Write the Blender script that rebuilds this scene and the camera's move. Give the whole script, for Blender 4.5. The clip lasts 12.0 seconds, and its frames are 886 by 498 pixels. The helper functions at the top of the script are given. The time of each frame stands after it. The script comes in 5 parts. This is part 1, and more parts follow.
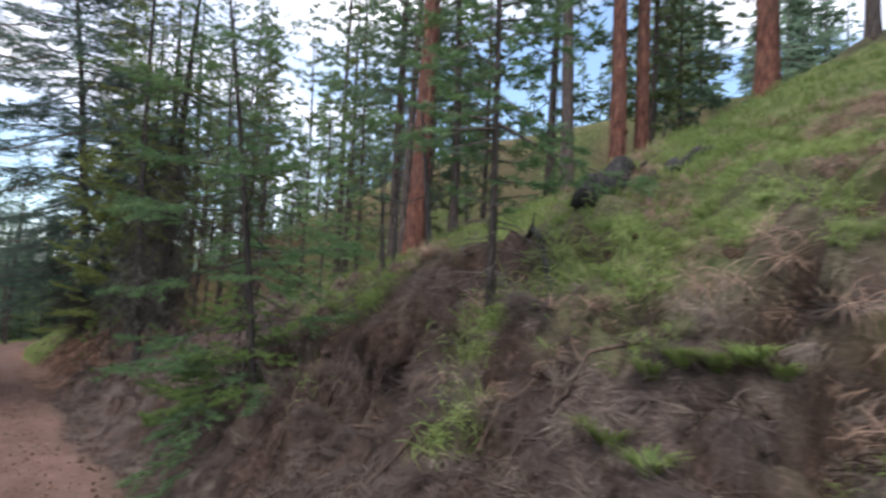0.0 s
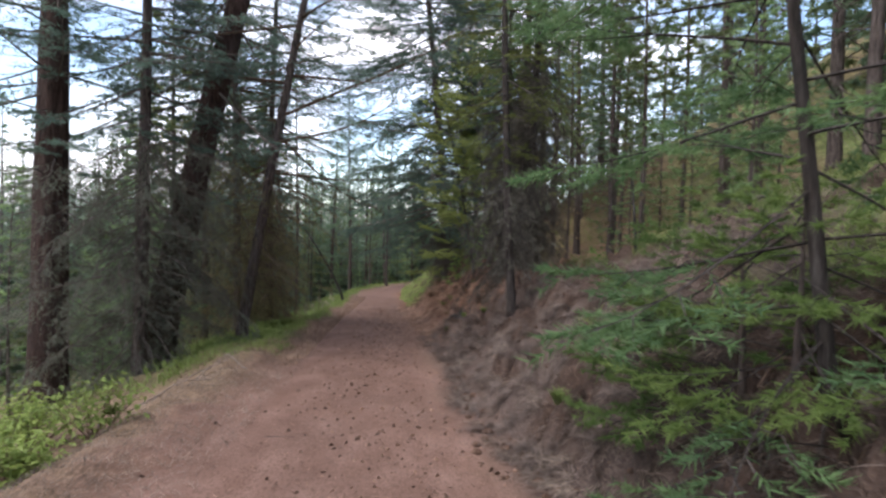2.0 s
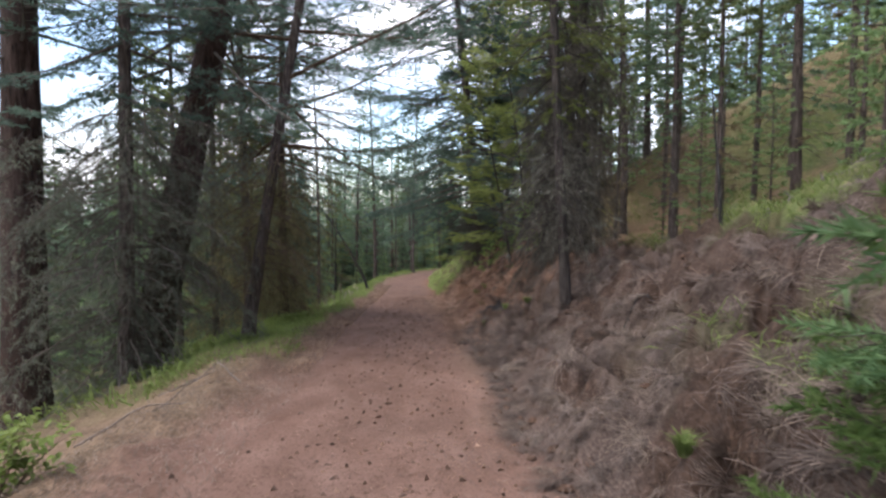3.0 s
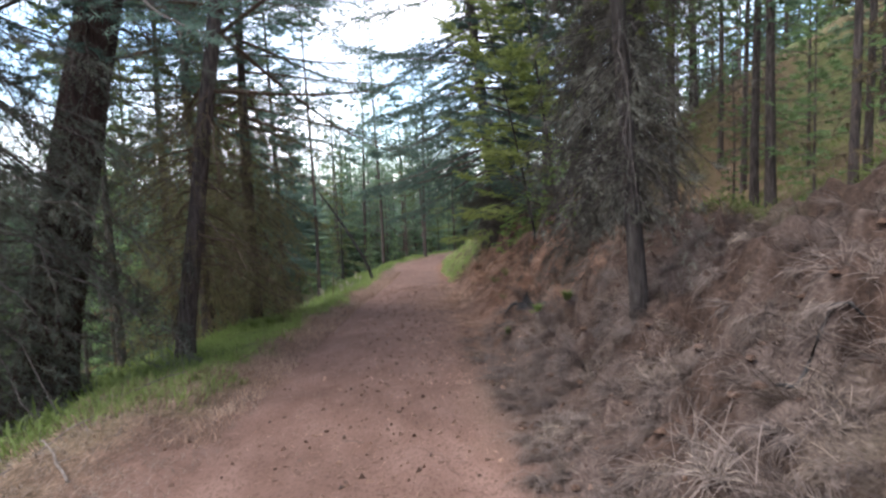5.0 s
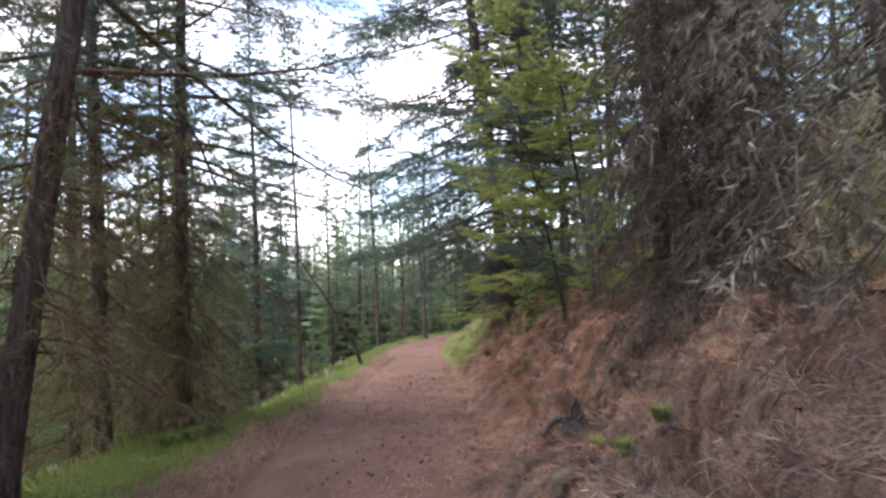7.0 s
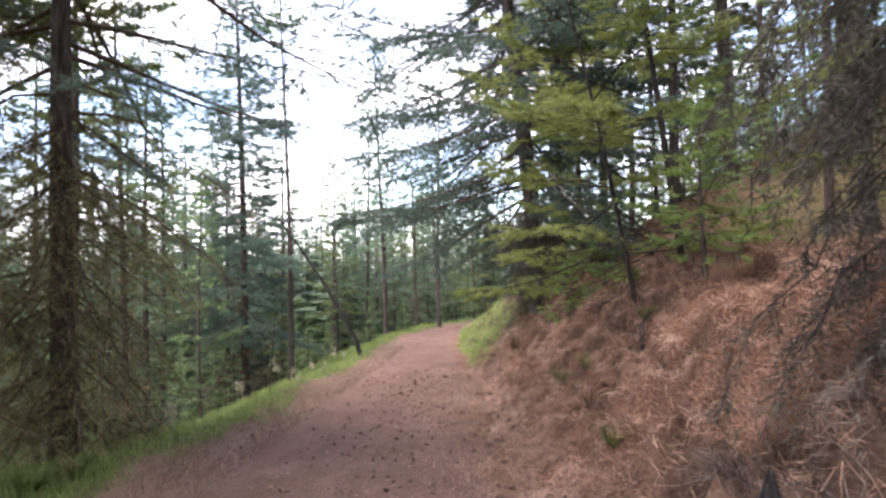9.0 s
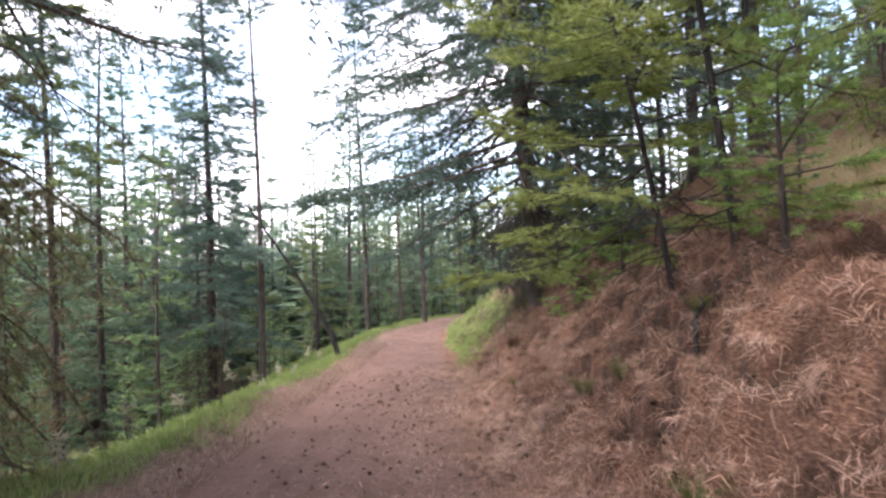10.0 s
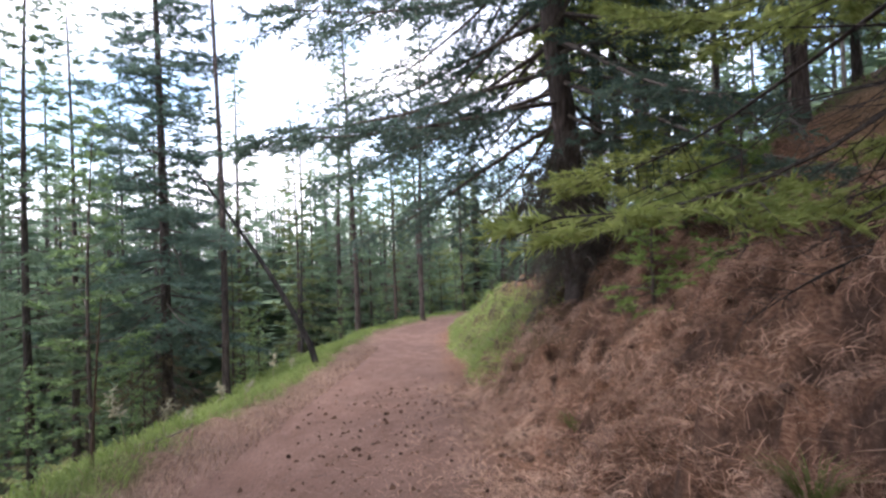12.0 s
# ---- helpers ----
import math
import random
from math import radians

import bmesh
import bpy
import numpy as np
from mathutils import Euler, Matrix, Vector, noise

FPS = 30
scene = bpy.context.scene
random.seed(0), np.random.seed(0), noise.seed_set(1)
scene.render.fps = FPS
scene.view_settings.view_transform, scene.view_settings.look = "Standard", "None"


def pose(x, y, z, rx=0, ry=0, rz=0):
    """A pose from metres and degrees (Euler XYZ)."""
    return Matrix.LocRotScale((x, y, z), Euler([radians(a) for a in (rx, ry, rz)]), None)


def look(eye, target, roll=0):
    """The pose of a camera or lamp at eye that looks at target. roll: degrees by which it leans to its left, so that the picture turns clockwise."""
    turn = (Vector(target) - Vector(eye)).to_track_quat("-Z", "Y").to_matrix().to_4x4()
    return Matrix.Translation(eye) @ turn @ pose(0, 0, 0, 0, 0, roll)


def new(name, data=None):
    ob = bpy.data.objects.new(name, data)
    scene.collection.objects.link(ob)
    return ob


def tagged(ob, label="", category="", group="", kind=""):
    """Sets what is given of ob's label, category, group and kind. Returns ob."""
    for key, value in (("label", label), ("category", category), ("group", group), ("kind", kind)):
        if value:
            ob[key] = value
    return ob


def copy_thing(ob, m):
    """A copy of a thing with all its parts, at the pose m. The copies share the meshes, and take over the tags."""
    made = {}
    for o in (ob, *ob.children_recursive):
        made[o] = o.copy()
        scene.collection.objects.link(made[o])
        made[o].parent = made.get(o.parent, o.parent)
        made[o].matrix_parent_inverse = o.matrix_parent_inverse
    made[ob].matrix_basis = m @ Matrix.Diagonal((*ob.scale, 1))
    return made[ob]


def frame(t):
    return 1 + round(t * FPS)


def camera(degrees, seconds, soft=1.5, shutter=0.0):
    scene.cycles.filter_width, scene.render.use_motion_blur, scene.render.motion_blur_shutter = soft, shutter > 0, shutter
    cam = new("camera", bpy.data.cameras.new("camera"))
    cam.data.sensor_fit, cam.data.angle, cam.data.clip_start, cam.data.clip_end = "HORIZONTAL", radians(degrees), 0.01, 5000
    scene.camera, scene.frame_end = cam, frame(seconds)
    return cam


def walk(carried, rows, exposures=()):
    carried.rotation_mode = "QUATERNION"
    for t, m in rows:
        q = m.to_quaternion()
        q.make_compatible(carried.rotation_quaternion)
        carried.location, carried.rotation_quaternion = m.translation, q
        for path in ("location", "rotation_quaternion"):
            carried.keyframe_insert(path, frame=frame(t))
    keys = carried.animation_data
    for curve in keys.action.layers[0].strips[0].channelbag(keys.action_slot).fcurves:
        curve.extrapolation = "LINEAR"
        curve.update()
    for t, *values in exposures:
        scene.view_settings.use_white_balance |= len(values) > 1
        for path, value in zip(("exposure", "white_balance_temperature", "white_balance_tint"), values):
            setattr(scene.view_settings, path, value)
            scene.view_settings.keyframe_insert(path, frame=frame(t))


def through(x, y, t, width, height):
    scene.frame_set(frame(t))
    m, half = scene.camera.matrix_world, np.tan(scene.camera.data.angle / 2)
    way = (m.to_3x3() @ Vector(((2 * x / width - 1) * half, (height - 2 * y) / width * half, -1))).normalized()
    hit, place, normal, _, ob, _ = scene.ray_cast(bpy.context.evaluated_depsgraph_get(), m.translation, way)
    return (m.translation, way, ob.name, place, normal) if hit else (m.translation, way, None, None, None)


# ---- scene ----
cam = camera(71.9, 12.0, soft=2.5, shutter=0.2)
METRES, EYE, TILT, LEAN, TURN = 23.0, 1.55, 5.0, -3.0, -34.0
ROWS = [
    (0.0, 0.0, 0.0, 0.0, 0.0, -0.0, 0.0),
    (0.5, -0.0251, 0.0345, -0.007, 14.67, -1.08, 1.75),
    (1.0, -0.052, 0.0739, -0.0136, 24.82, -2.06, 3.1),
    (1.5, -0.0745, 0.1105, -0.0205, 27.55, -2.73, 3.39),
    (2.0, -0.0998, 0.1469, -0.024, 29.99, -4.11, 3.58),
    (2.5, -0.1247, 0.1822, -0.0298, 31.27, -4.77, 4.13),
    (3.0, -0.1541, 0.2234, -0.035, 32.38, -5.23, 4.9),
    (5.0, -0.2334, 0.3636, -0.0524, 33.83, -6.81, 7.27),
    (5.5, -0.2533, 0.396, -0.0555, 33.91, -7.58, 7.28),
    (6.0, -0.2776, 0.4325, -0.0611, 34.41, -6.81, 6.83),
    (6.5, -0.3002, 0.4666, -0.0666, 34.3, -0.36, 7.38),
    (7.0, -0.3245, 0.4985, -0.0721, 34.1, 0.78, 7.05),
    (9.0, -0.4173, 0.6334, -0.095, 35.68, -0.09, 6.58),
    (9.5, -0.4406, 0.6681, -0.1005, 34.87, -0.2, 6.61),
    (10.0, -0.4651, 0.6972, -0.1039, 34.29, -0.77, 6.99),
    (10.5, -0.4874, 0.7257, -0.1076, 33.75, -1.04, 7.13),
    (11.0, -0.5111, 0.7565, -0.1112, 33.71, -1.22, 7.3),
    (11.5, -0.5351, 0.7872, -0.1166, 33.61, -0.93, 7.46),
    (12.0, -0.5581, 0.8187, -0.1209, 33.98, -1.07, 7.18),
]
LIGHT = [
    (0.0, 1.18, 6250, 10), (0.5, 1.40, 6250, 10), (1.0, 1.40, 6350, 11), (1.5, 1.38, 6450, 12), (3.0, 1.55, 6500, 11), (4.8, 1.76, 6300, 11), (5.1, 1.90, 6250, 10), (5.5, 2.66, 6250, 10),
    (6.0, 2.48, 6350, 12), (6.5, 2.12, 6500, 15), (7.0, 2.08, 6650, 17), (9.0, 2.40, 6700, 18), (10.5, 2.32, 6500, 16), (12.0, 1.97, 6350, 15),
]
walk(cam, [(t, pose(0, 0, EYE, TILT, LEAN, TURN) @ pose(METRES * x, METRES * y, METRES * z, 90 + pitch, roll, yaw)) for t, x, y, z, yaw, pitch, roll in ROWS], LIGHT)

# ---- world, sun ----
world = bpy.data.worlds.new("sky")
scene.world = world
world.use_nodes = True
wn, wl = world.node_tree.nodes, world.node_tree.links
wn.clear()
sky = wn.new("ShaderNodeTexSky")
sky.sky_type, sky.sun_disc = "NISHITA", False
sky.sun_elevation, sky.sun_rotation = radians(62), radians(-113)
sky.air_density, sky.dust_density = 1.0, 1.5
wco = wn.new("ShaderNodeTexCoord")
wmap = wn.new("ShaderNodeMapping")
wmap.inputs["Scale"].default_value = (1.0, 1.0, 2.2)
wnoise = wn.new("ShaderNodeTexNoise")
wnoise.inputs["Scale"].default_value, wnoise.inputs["Detail"].default_value = 2.6, 6.0
wramp = wn.new("ShaderNodeValToRGB")
wramp.color_ramp.elements[0].position, wramp.color_ramp.elements[1].position = 0.42, 0.64
wmix = wn.new("ShaderNodeMixRGB")
wmix.inputs[2].default_value = (6.0, 5.9, 6.35, 1)
wbg, wout = wn.new("ShaderNodeBackground"), wn.new("ShaderNodeOutputWorld")
wbg.inputs["Strength"].default_value = 0.15
wl.new(wco.outputs["Generated"], wmap.inputs["Vector"])
wl.new(wmap.outputs["Vector"], wnoise.inputs["Vector"])
wl.new(wnoise.outputs["Fac"], wramp.inputs["Fac"])
wl.new(wramp.outputs["Color"], wmix.inputs[0])
wl.new(sky.outputs["Color"], wmix.inputs[1])
wl.new(wmix.outputs["Color"], wbg.inputs["Color"])
wl.new(wbg.outputs["Background"], wout.inputs["Surface"])
sun = new("sun", bpy.data.lights.new("sun", "SUN"))
sun.data.energy, sun.data.angle, sun.data.color = 1.7, radians(50), (1.0, 0.95, 0.88)
sun.matrix_world = look((-15, -6, 30), (0, 0, 0))


# ---- materials ----
def ramp_mix(nt, fac, cols):
    r = nt.nodes.new("ShaderNodeValToRGB")
    els = r.color_ramp.elements
    while len(els) < len(cols):
        els.new(0.5)
    for e, (p, c) in zip(els, cols):
        e.position, e.color = p, (*c, 1)
    nt.links.new(fac, r.inputs["Fac"])
    return r.outputs["Color"]


def noise_node(nt, vec, scale, detail=4.0, rough=0.55):
    n = nt.nodes.new("ShaderNodeTexNoise")
    n.inputs["Scale"].default_value, n.inputs["Detail"].default_value = scale, detail
    n.inputs["Roughness"].default_value = rough
    nt.links.new(vec, n.inputs["Vector"])
    return n.outputs["Fac"]


def mix_col(nt, fac, a, b, mode="MIX"):
    m = nt.nodes.new("ShaderNodeMixRGB")
    m.blend_type = mode
    for s, v in zip(m.inputs, (fac, a, b)):
        if isinstance(v, (int, float)):
            s.default_value = v
        elif isinstance(v, tuple):
            s.default_value = (*v, 1)
        else:
            nt.links.new(v, s)
    return m.outputs["Color"]


def start_mat(name, rough=0.9):
    m = bpy.data.materials.new(name)
    m.use_nodes = True
    nt = m.node_tree
    b = nt.nodes["Principled BSDF"]
    b.inputs["Roughness"].default_value = rough
    b.inputs["Specular IOR Level"].default_value = 0.2
    return m, nt, b


def coords(nt, scale=(1, 1, 1), kind="Object"):
    c = nt.nodes.new("ShaderNodeTexCoord")
    mp = nt.nodes.new("ShaderNodeMapping")
    mp.inputs["Scale"].default_value = scale
    nt.links.new(c.outputs[kind], mp.inputs["Vector"])
    return mp.outputs["Vector"]


def bump(nt, b, height, strength=0.5, dist=0.02):
    n = nt.nodes.new("ShaderNodeBump")
    n.inputs["Strength"].default_value, n.inputs["Distance"].default_value = strength, dist
    nt.links.new(height, n.inputs["Height"])
    nt.links.new(n.outputs["Normal"], b.inputs["Normal"])


def bark_mat(name, dark, light, tint, stretch=7.0):
    m, nt, b = start_mat(name, 0.95)
    v = coords(nt, (stretch, stretch, 1.3))
    n1 = noise_node(nt, v, 2.6, 6, 0.65)
    n2 = noise_node(nt, coords(nt), 1.1, 3)
    c = ramp_mix(nt, n1, [(0.33, dark), (0.52, light), (0.72, tint)])
    c = mix_col(nt, ramp_mix(nt, n2, [(0.42, (0, 0, 0)), (0.7, (0.5, 0.5, 0.5))]), c, tuple(0.55 * x + 0.03 for x in light))
    nt.links.new(c, b.inputs["Base Color"])
    bump(nt, b, n1, 1.0, 0.05)
    return m


def leaf_mat(name, a, bcol, c, through=0.5, each=False):
    m, nt, b = start_mat(name, 0.6)
    v = coords(nt)
    n = noise_node(nt, v, 0.9, 3)
    n2 = noise_node(nt, v, 14.0, 2)
    info = nt.nodes.new("ShaderNodeObjectInfo")
    col = ramp_mix(nt, n, [(0.3, a), (0.52, bcol), (0.72, c)])
    col = mix_col(nt, 0.45, col, ramp_mix(nt, n2, [(0.3, a), (0.7, c)]))
    hs = nt.nodes.new("ShaderNodeHueSaturation")
    mr = nt.nodes.new("ShaderNodeMapRange")
    mr.inputs["To Min"].default_value, mr.inputs["To Max"].default_value = 0.75, 1.25
    nt.links.new(info.outputs["Random"], mr.inputs["Value"])
    if each:
        geo = nt.nodes.new("ShaderNodeNewGeometry")
        nt.links.new(geo.outputs["Random Per Island"], mr.inputs["Value"])
        mr.inputs["To Min"].default_value, mr.inputs["To Max"].default_value = 0.45, 1.65
    nt.links.new(mr.outputs["Result"], hs.inputs["Value"])
    nt.links.new(col, hs.inputs["Color"])
    nt.links.new(hs.outputs["Color"], b.inputs["Base Color"])
    tr = nt.nodes.new("ShaderNodeBsdfTranslucent")
    nt.links.new(hs.outputs["Color"], tr.inputs["Color"])
    mx = nt.nodes.new("ShaderNodeMixShader")
    mx.inputs["Fac"].default_value = through
    nt.links.new(b.outputs["BSDF"], mx.inputs[1])
    nt.links.new(tr.outputs["BSDF"], mx.inputs[2])
    nt.links.new(mx.outputs["Shader"], nt.nodes["Material Output"].inputs["Surface"])
    return m


def ground_mat():
    m, nt, b = start_mat("forest_ground", 0.97)
    b.inputs["Specular IOR Level"].default_value = 0.1
    v = coords(nt)

    def attr(n):
        a = nt.nodes.new("ShaderNodeAttribute")
        a.attribute_name = n
        return a.outputs["Fac"]

    big, mid, fine = noise_node(nt, v, 0.7, 4), noise_node(nt, v, 5.0, 5), noise_node(nt, v, 38.0, 4, 0.7)
    streak = noise_node(nt, coords(nt, (30, 8, 30)), 1.6, 5, 0.7)
    worn = noise_node(nt, coords(nt, (1.0, 0.35, 1.0)), 3.2, 5, 0.6)
    specks = noise_node(nt, coords(nt, (1.0, 0.4, 1.0)), 46.0, 3, 0.7)
    dirt = ramp_mix(nt, worn, [(0.3, (0.098, 0.058, 0.045)), (0.5, (0.126, 0.077, 0.062)), (0.72, (0.160, 0.102, 0.084))])
    dirt = mix_col(nt, ramp_mix(nt, specks, [(0.36, (0.75, 0.75, 0.75)), (0.5, (0, 0, 0))]), dirt, (0.062, 0.037, 0.027))
    litter = ramp_mix(nt, streak, [(0.3, (0.050, 0.034, 0.026)), (0.5, (0.150, 0.098, 0.072)), (0.7, (0.27, 0.19, 0.145))])
    grey = ramp_mix(nt, streak, [(0.3, (0.026, 0.018, 0.015)), (0.5, (0.076, 0.055, 0.047)), (0.72, (0.145, 0.112, 0.096))])
    rust = ramp_mix(nt, streak, [(0.3, (0.034, 0.017, 0.012)), (0.5, (0.125, 0.066, 0.043)), (0.72, (0.265, 0.160, 0.110))])
    litter = mix_col(nt, attr("grey"), litter, grey)
    litter = mix_col(nt, attr("rust"), litter, rust)
    grass = ramp_mix(nt, mid, [(0.3, (0.050, 0.066, 0.024)), (0.55, (0.100, 0.120, 0.045)), (0.75, (0.185, 0.170, 0.085))])
    col = mix_col(nt, attr("grass"), litter, grass)
    # soil also carries the shade painted into the hollow, pits and ledge fronts
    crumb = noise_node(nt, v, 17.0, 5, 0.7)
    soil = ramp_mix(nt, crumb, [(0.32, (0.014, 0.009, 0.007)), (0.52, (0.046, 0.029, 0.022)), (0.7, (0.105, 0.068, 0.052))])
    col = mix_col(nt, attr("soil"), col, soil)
    col = mix_col(nt, attr("dirt"), col, dirt)
    col = mix_col(nt, 0.5, col, ramp_mix(nt, big, [(0.3, (0.72, 0.72, 0.72)), (0.7, (1.25, 1.22, 1.2))]), "MULTIPLY")
    nt.links.new(col, b.inputs["Base Color"])
    hsum = nt.nodes.new("ShaderNodeMath")
    nt.links.new(fine, hsum.inputs[0])
    calm = nt.nodes.new("ShaderNodeMath")
    calm.operation = "MULTIPLY_ADD"
    nt.links.new(attr("dirt"), calm.inputs[0])
    calm.inputs[1].default_value, calm.inputs[2].default_value = -0.9, 1.0
    weave = nt.nodes.new("ShaderNodeMath")
    weave.operation = "MULTIPLY"
    nt.links.new(streak, weave.inputs[0])
    nt.links.new(calm.outputs[0], weave.inputs[1])
    nt.links.new(weave.outputs[0], hsum.inputs[1])
    soft = nt.nodes.new("ShaderNodeMath")
    soft.operation = "MULTIPLY"
    nt.links.new(hsum.outputs[0], soft.inputs[0])
    nt.links.new(calm.outputs[0], soft.inputs[1])
    bump(nt, b, soft.outputs[0], 0.7, 0.03)
    return m


GROUND = ground_mat()
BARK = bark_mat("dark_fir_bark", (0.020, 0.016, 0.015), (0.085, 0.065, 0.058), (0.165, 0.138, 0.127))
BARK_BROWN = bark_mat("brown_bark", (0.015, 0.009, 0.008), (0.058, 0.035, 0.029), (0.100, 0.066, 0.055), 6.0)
# darker copy of BARK, with the shade on the bank firs in its colour
BARK_SHADED = bark_mat("shaded_fir_bark", (0.012, 0.010, 0.009), (0.046, 0.037, 0.033), (0.100, 0.087, 0.080))
BARK_GREY = bark_mat("grey_fir_bark", (0.029, 0.026, 0.025), (0.107, 0.090, 0.084), (0.205, 0.185, 0.176))
BARK_RED = bark_mat("ponderosa_bark", (0.026, 0.012, 0.010), (0.120, 0.050, 0.035), (0.230, 0.115, 0.080), 5.0)
CHAR = bark_mat("charred_wood", (0.008, 0.008, 0.008), (0.03, 0.027, 0.026), (0.12, 0.11, 0.105))
TWIG = bark_mat("dead_twig", (0.050, 0.042, 0.037), (0.115, 0.094, 0.082), (0.21, 0.182, 0.160), 9.0)
TWIG_BROWN = bark_mat("brown_dead_twig", (0.050, 0.032, 0.023), (0.115, 0.077, 0.055), (0.200, 0.145, 0.107), 9.0)
# light green, paled further so haze and a sunlit understorey sit in the colour
LIGHT_FIR = leaf_mat("hazed_light_green_needles", (0.12, 0.19, 0.085), (0.20, 0.30, 0.135), (0.29, 0.39, 0.18), 0.6)
FIR = leaf_mat("fir_needles", (0.042, 0.088, 0.042), (0.090, 0.160, 0.068), (0.160, 0.230, 0.092), 0.5)
YOUNG = leaf_mat("fresh_fir_needles", (0.060, 0.110, 0.034), (0.115, 0.190, 0.056), (0.20, 0.285, 0.088), 0.6)
FIR_BRIGHT = leaf_mat("young_fir_needles", (0.095, 0.152, 0.046), (0.180, 0.268, 0.080), (0.29, 0.378, 0.125), 0.62)
PINE = leaf_mat("pine_needles", (0.033, 0.072, 0.045), (0.068, 0.120, 0.072), (0.128, 0.188, 0.105))
OLIVE = leaf_mat("olive_fir_needles", (0.063, 0.087, 0.028), (0.140, 0.168, 0.049), (0.238, 0.252, 0.084), 0.56)
# both woods greens are paled, with the haze between the trees in their colour
WOOD_FIR_HAZED = leaf_mat("hazed_woods_needles", (0.080, 0.130, 0.085), (0.140, 0.205, 0.125), (0.21, 0.275, 0.165), 0.56)
WOOD_OLIVE_HAZED = leaf_mat("hazed_woods_olive_needles", (0.085, 0.120, 0.050), (0.155, 0.195, 0.085), (0.24, 0.27, 0.12), 0.56)
# yellowish green, raised so that firs standing in shade look sunlit
GOLD_SUNLIT = leaf_mat("sunlit_yellowish_needles", (0.15, 0.19, 0.055), (0.26, 0.31, 0.095), (0.37, 0.41, 0.145), 0.62)
# paler bluish green that paints distance haze into the far crowns
FAR_LEAF_HAZED = leaf_mat("hazed_far_needles", (0.105, 0.160, 0.115), (0.165, 0.240, 0.160), (0.235, 0.310, 0.190), 0.64)
BLUE = leaf_mat("bluish_fir_needles", (0.052, 0.095, 0.078), (0.112, 0.170, 0.135), (0.185, 0.248, 0.192), 0.56)
DRY = leaf_mat("dry_brown_needles", (0.090, 0.070, 0.044), (0.175, 0.138, 0.085), (0.26, 0.21, 0.135), 0.45)
GRASS = leaf_mat("green_grass", (0.085, 0.130, 0.034), (0.172, 0.238, 0.065), (0.29, 0.33, 0.125), 0.5)
STRAW = leaf_mat("dry_straw", (0.098, 0.060, 0.042), (0.185, 0.120, 0.086), (0.295, 0.210, 0.155), 0.2, True)
GREY_STRAW = leaf_mat("grey_straw", (0.044, 0.032, 0.028), (0.090, 0.067, 0.057), (0.175, 0.137, 0.118), 0.2, True)
TAN_STRAW = leaf_mat("bleached_straw", (0.064, 0.047, 0.037), (0.128, 0.097, 0.078), (0.235, 0.187, 0.152), 0.2, True)
GREY_WOOD = bark_mat("grey_wood", (0.08, 0.065, 0.057), (0.19, 0.155, 0.135), (0.31, 0.27, 0.24), 9.0)
RUST_NEEDLE = leaf_mat("fallen_needles", (0.105, 0.053, 0.036), (0.230, 0.130, 0.088), (0.365, 0.235, 0.170), 0.15, True)
PALE_NEEDLE = leaf_mat("tan_needles", (0.15, 0.083, 0.058), (0.285, 0.175, 0.125), (0.43, 0.29, 0.22), 0.12, True)
RUST_DARK = leaf_mat("trail_bits", (0.05, 0.03, 0.022), (0.11, 0.066, 0.048), (0.22, 0.14, 0.10), 0.1, True)
SHAG = leaf_mat("grey_hanging_twigs", (0.040, 0.034, 0.027), (0.085, 0.074, 0.060), (0.155, 0.142, 0.118), 0.35)
OLIVE_DRY = leaf_mat("olive_brown_twigs", (0.105, 0.092, 0.044), (0.195, 0.172, 0.083), (0.29, 0.262, 0.135), 0.55)
LICHEN_DARK = leaf_mat("dull_lichen_twigs", (0.060, 0.058, 0.046), (0.115, 0.112, 0.090), (0.20, 0.197, 0.160), 0.4)
LICHEN = leaf_mat("lichen_twigs", (0.085, 0.095, 0.070), (0.155, 0.168, 0.128), (0.25, 0.262, 0.205), 0.45)
WEED = leaf_mat("pale_weed", (0.22, 0.21, 0.14), (0.36, 0.34, 0.24), (0.48, 0.45, 0.34), 0.4)
LEAF = leaf_mat("bush_leaves", (0.09, 0.15, 0.03), (0.19, 0.26, 0.06), (0.33, 0.38, 0.13), 0.4)
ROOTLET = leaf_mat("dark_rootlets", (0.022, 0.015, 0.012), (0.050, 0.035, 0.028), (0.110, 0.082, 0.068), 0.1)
CONE = bark_mat("pine_cone_scales", (0.02, 0.012, 0.009), (0.075, 0.042, 0.03), (0.15, 0.09, 0.065), 30.0)
ROOT = bark_mat("bare_root", (0.035, 0.022, 0.016), (0.10, 0.065, 0.047), (0.18, 0.13, 0.10), 9.0)

# ---- the lie of the land ----
RNG = np.random.default_rng(7)
LATTICE = RNG.random((256, 256))


def vnoise(x, y):
    """Smooth value noise, 0 to 1, on arrays."""
    x, y = np.asarray(x, float), np.asarray(y, float)
    xi, yi = np.floor(x).astype(int), np.floor(y).astype(int)
    fx, fy = x - xi, y - yi
    fx, fy = fx * fx * (3 - 2 * fx), fy * fy * (3 - 2 * fy)
    a, b = LATTICE[xi % 256, yi % 256], LATTICE[(xi + 1) % 256, yi % 256]
    c, d = LATTICE[xi % 256, (yi + 1) % 256], LATTICE[(xi + 1) % 256, (yi + 1) % 256]
    return (a * (1 - fx) + b * fx) * (1 - fy) + (c * (1 - fx) + d * fx) * fy


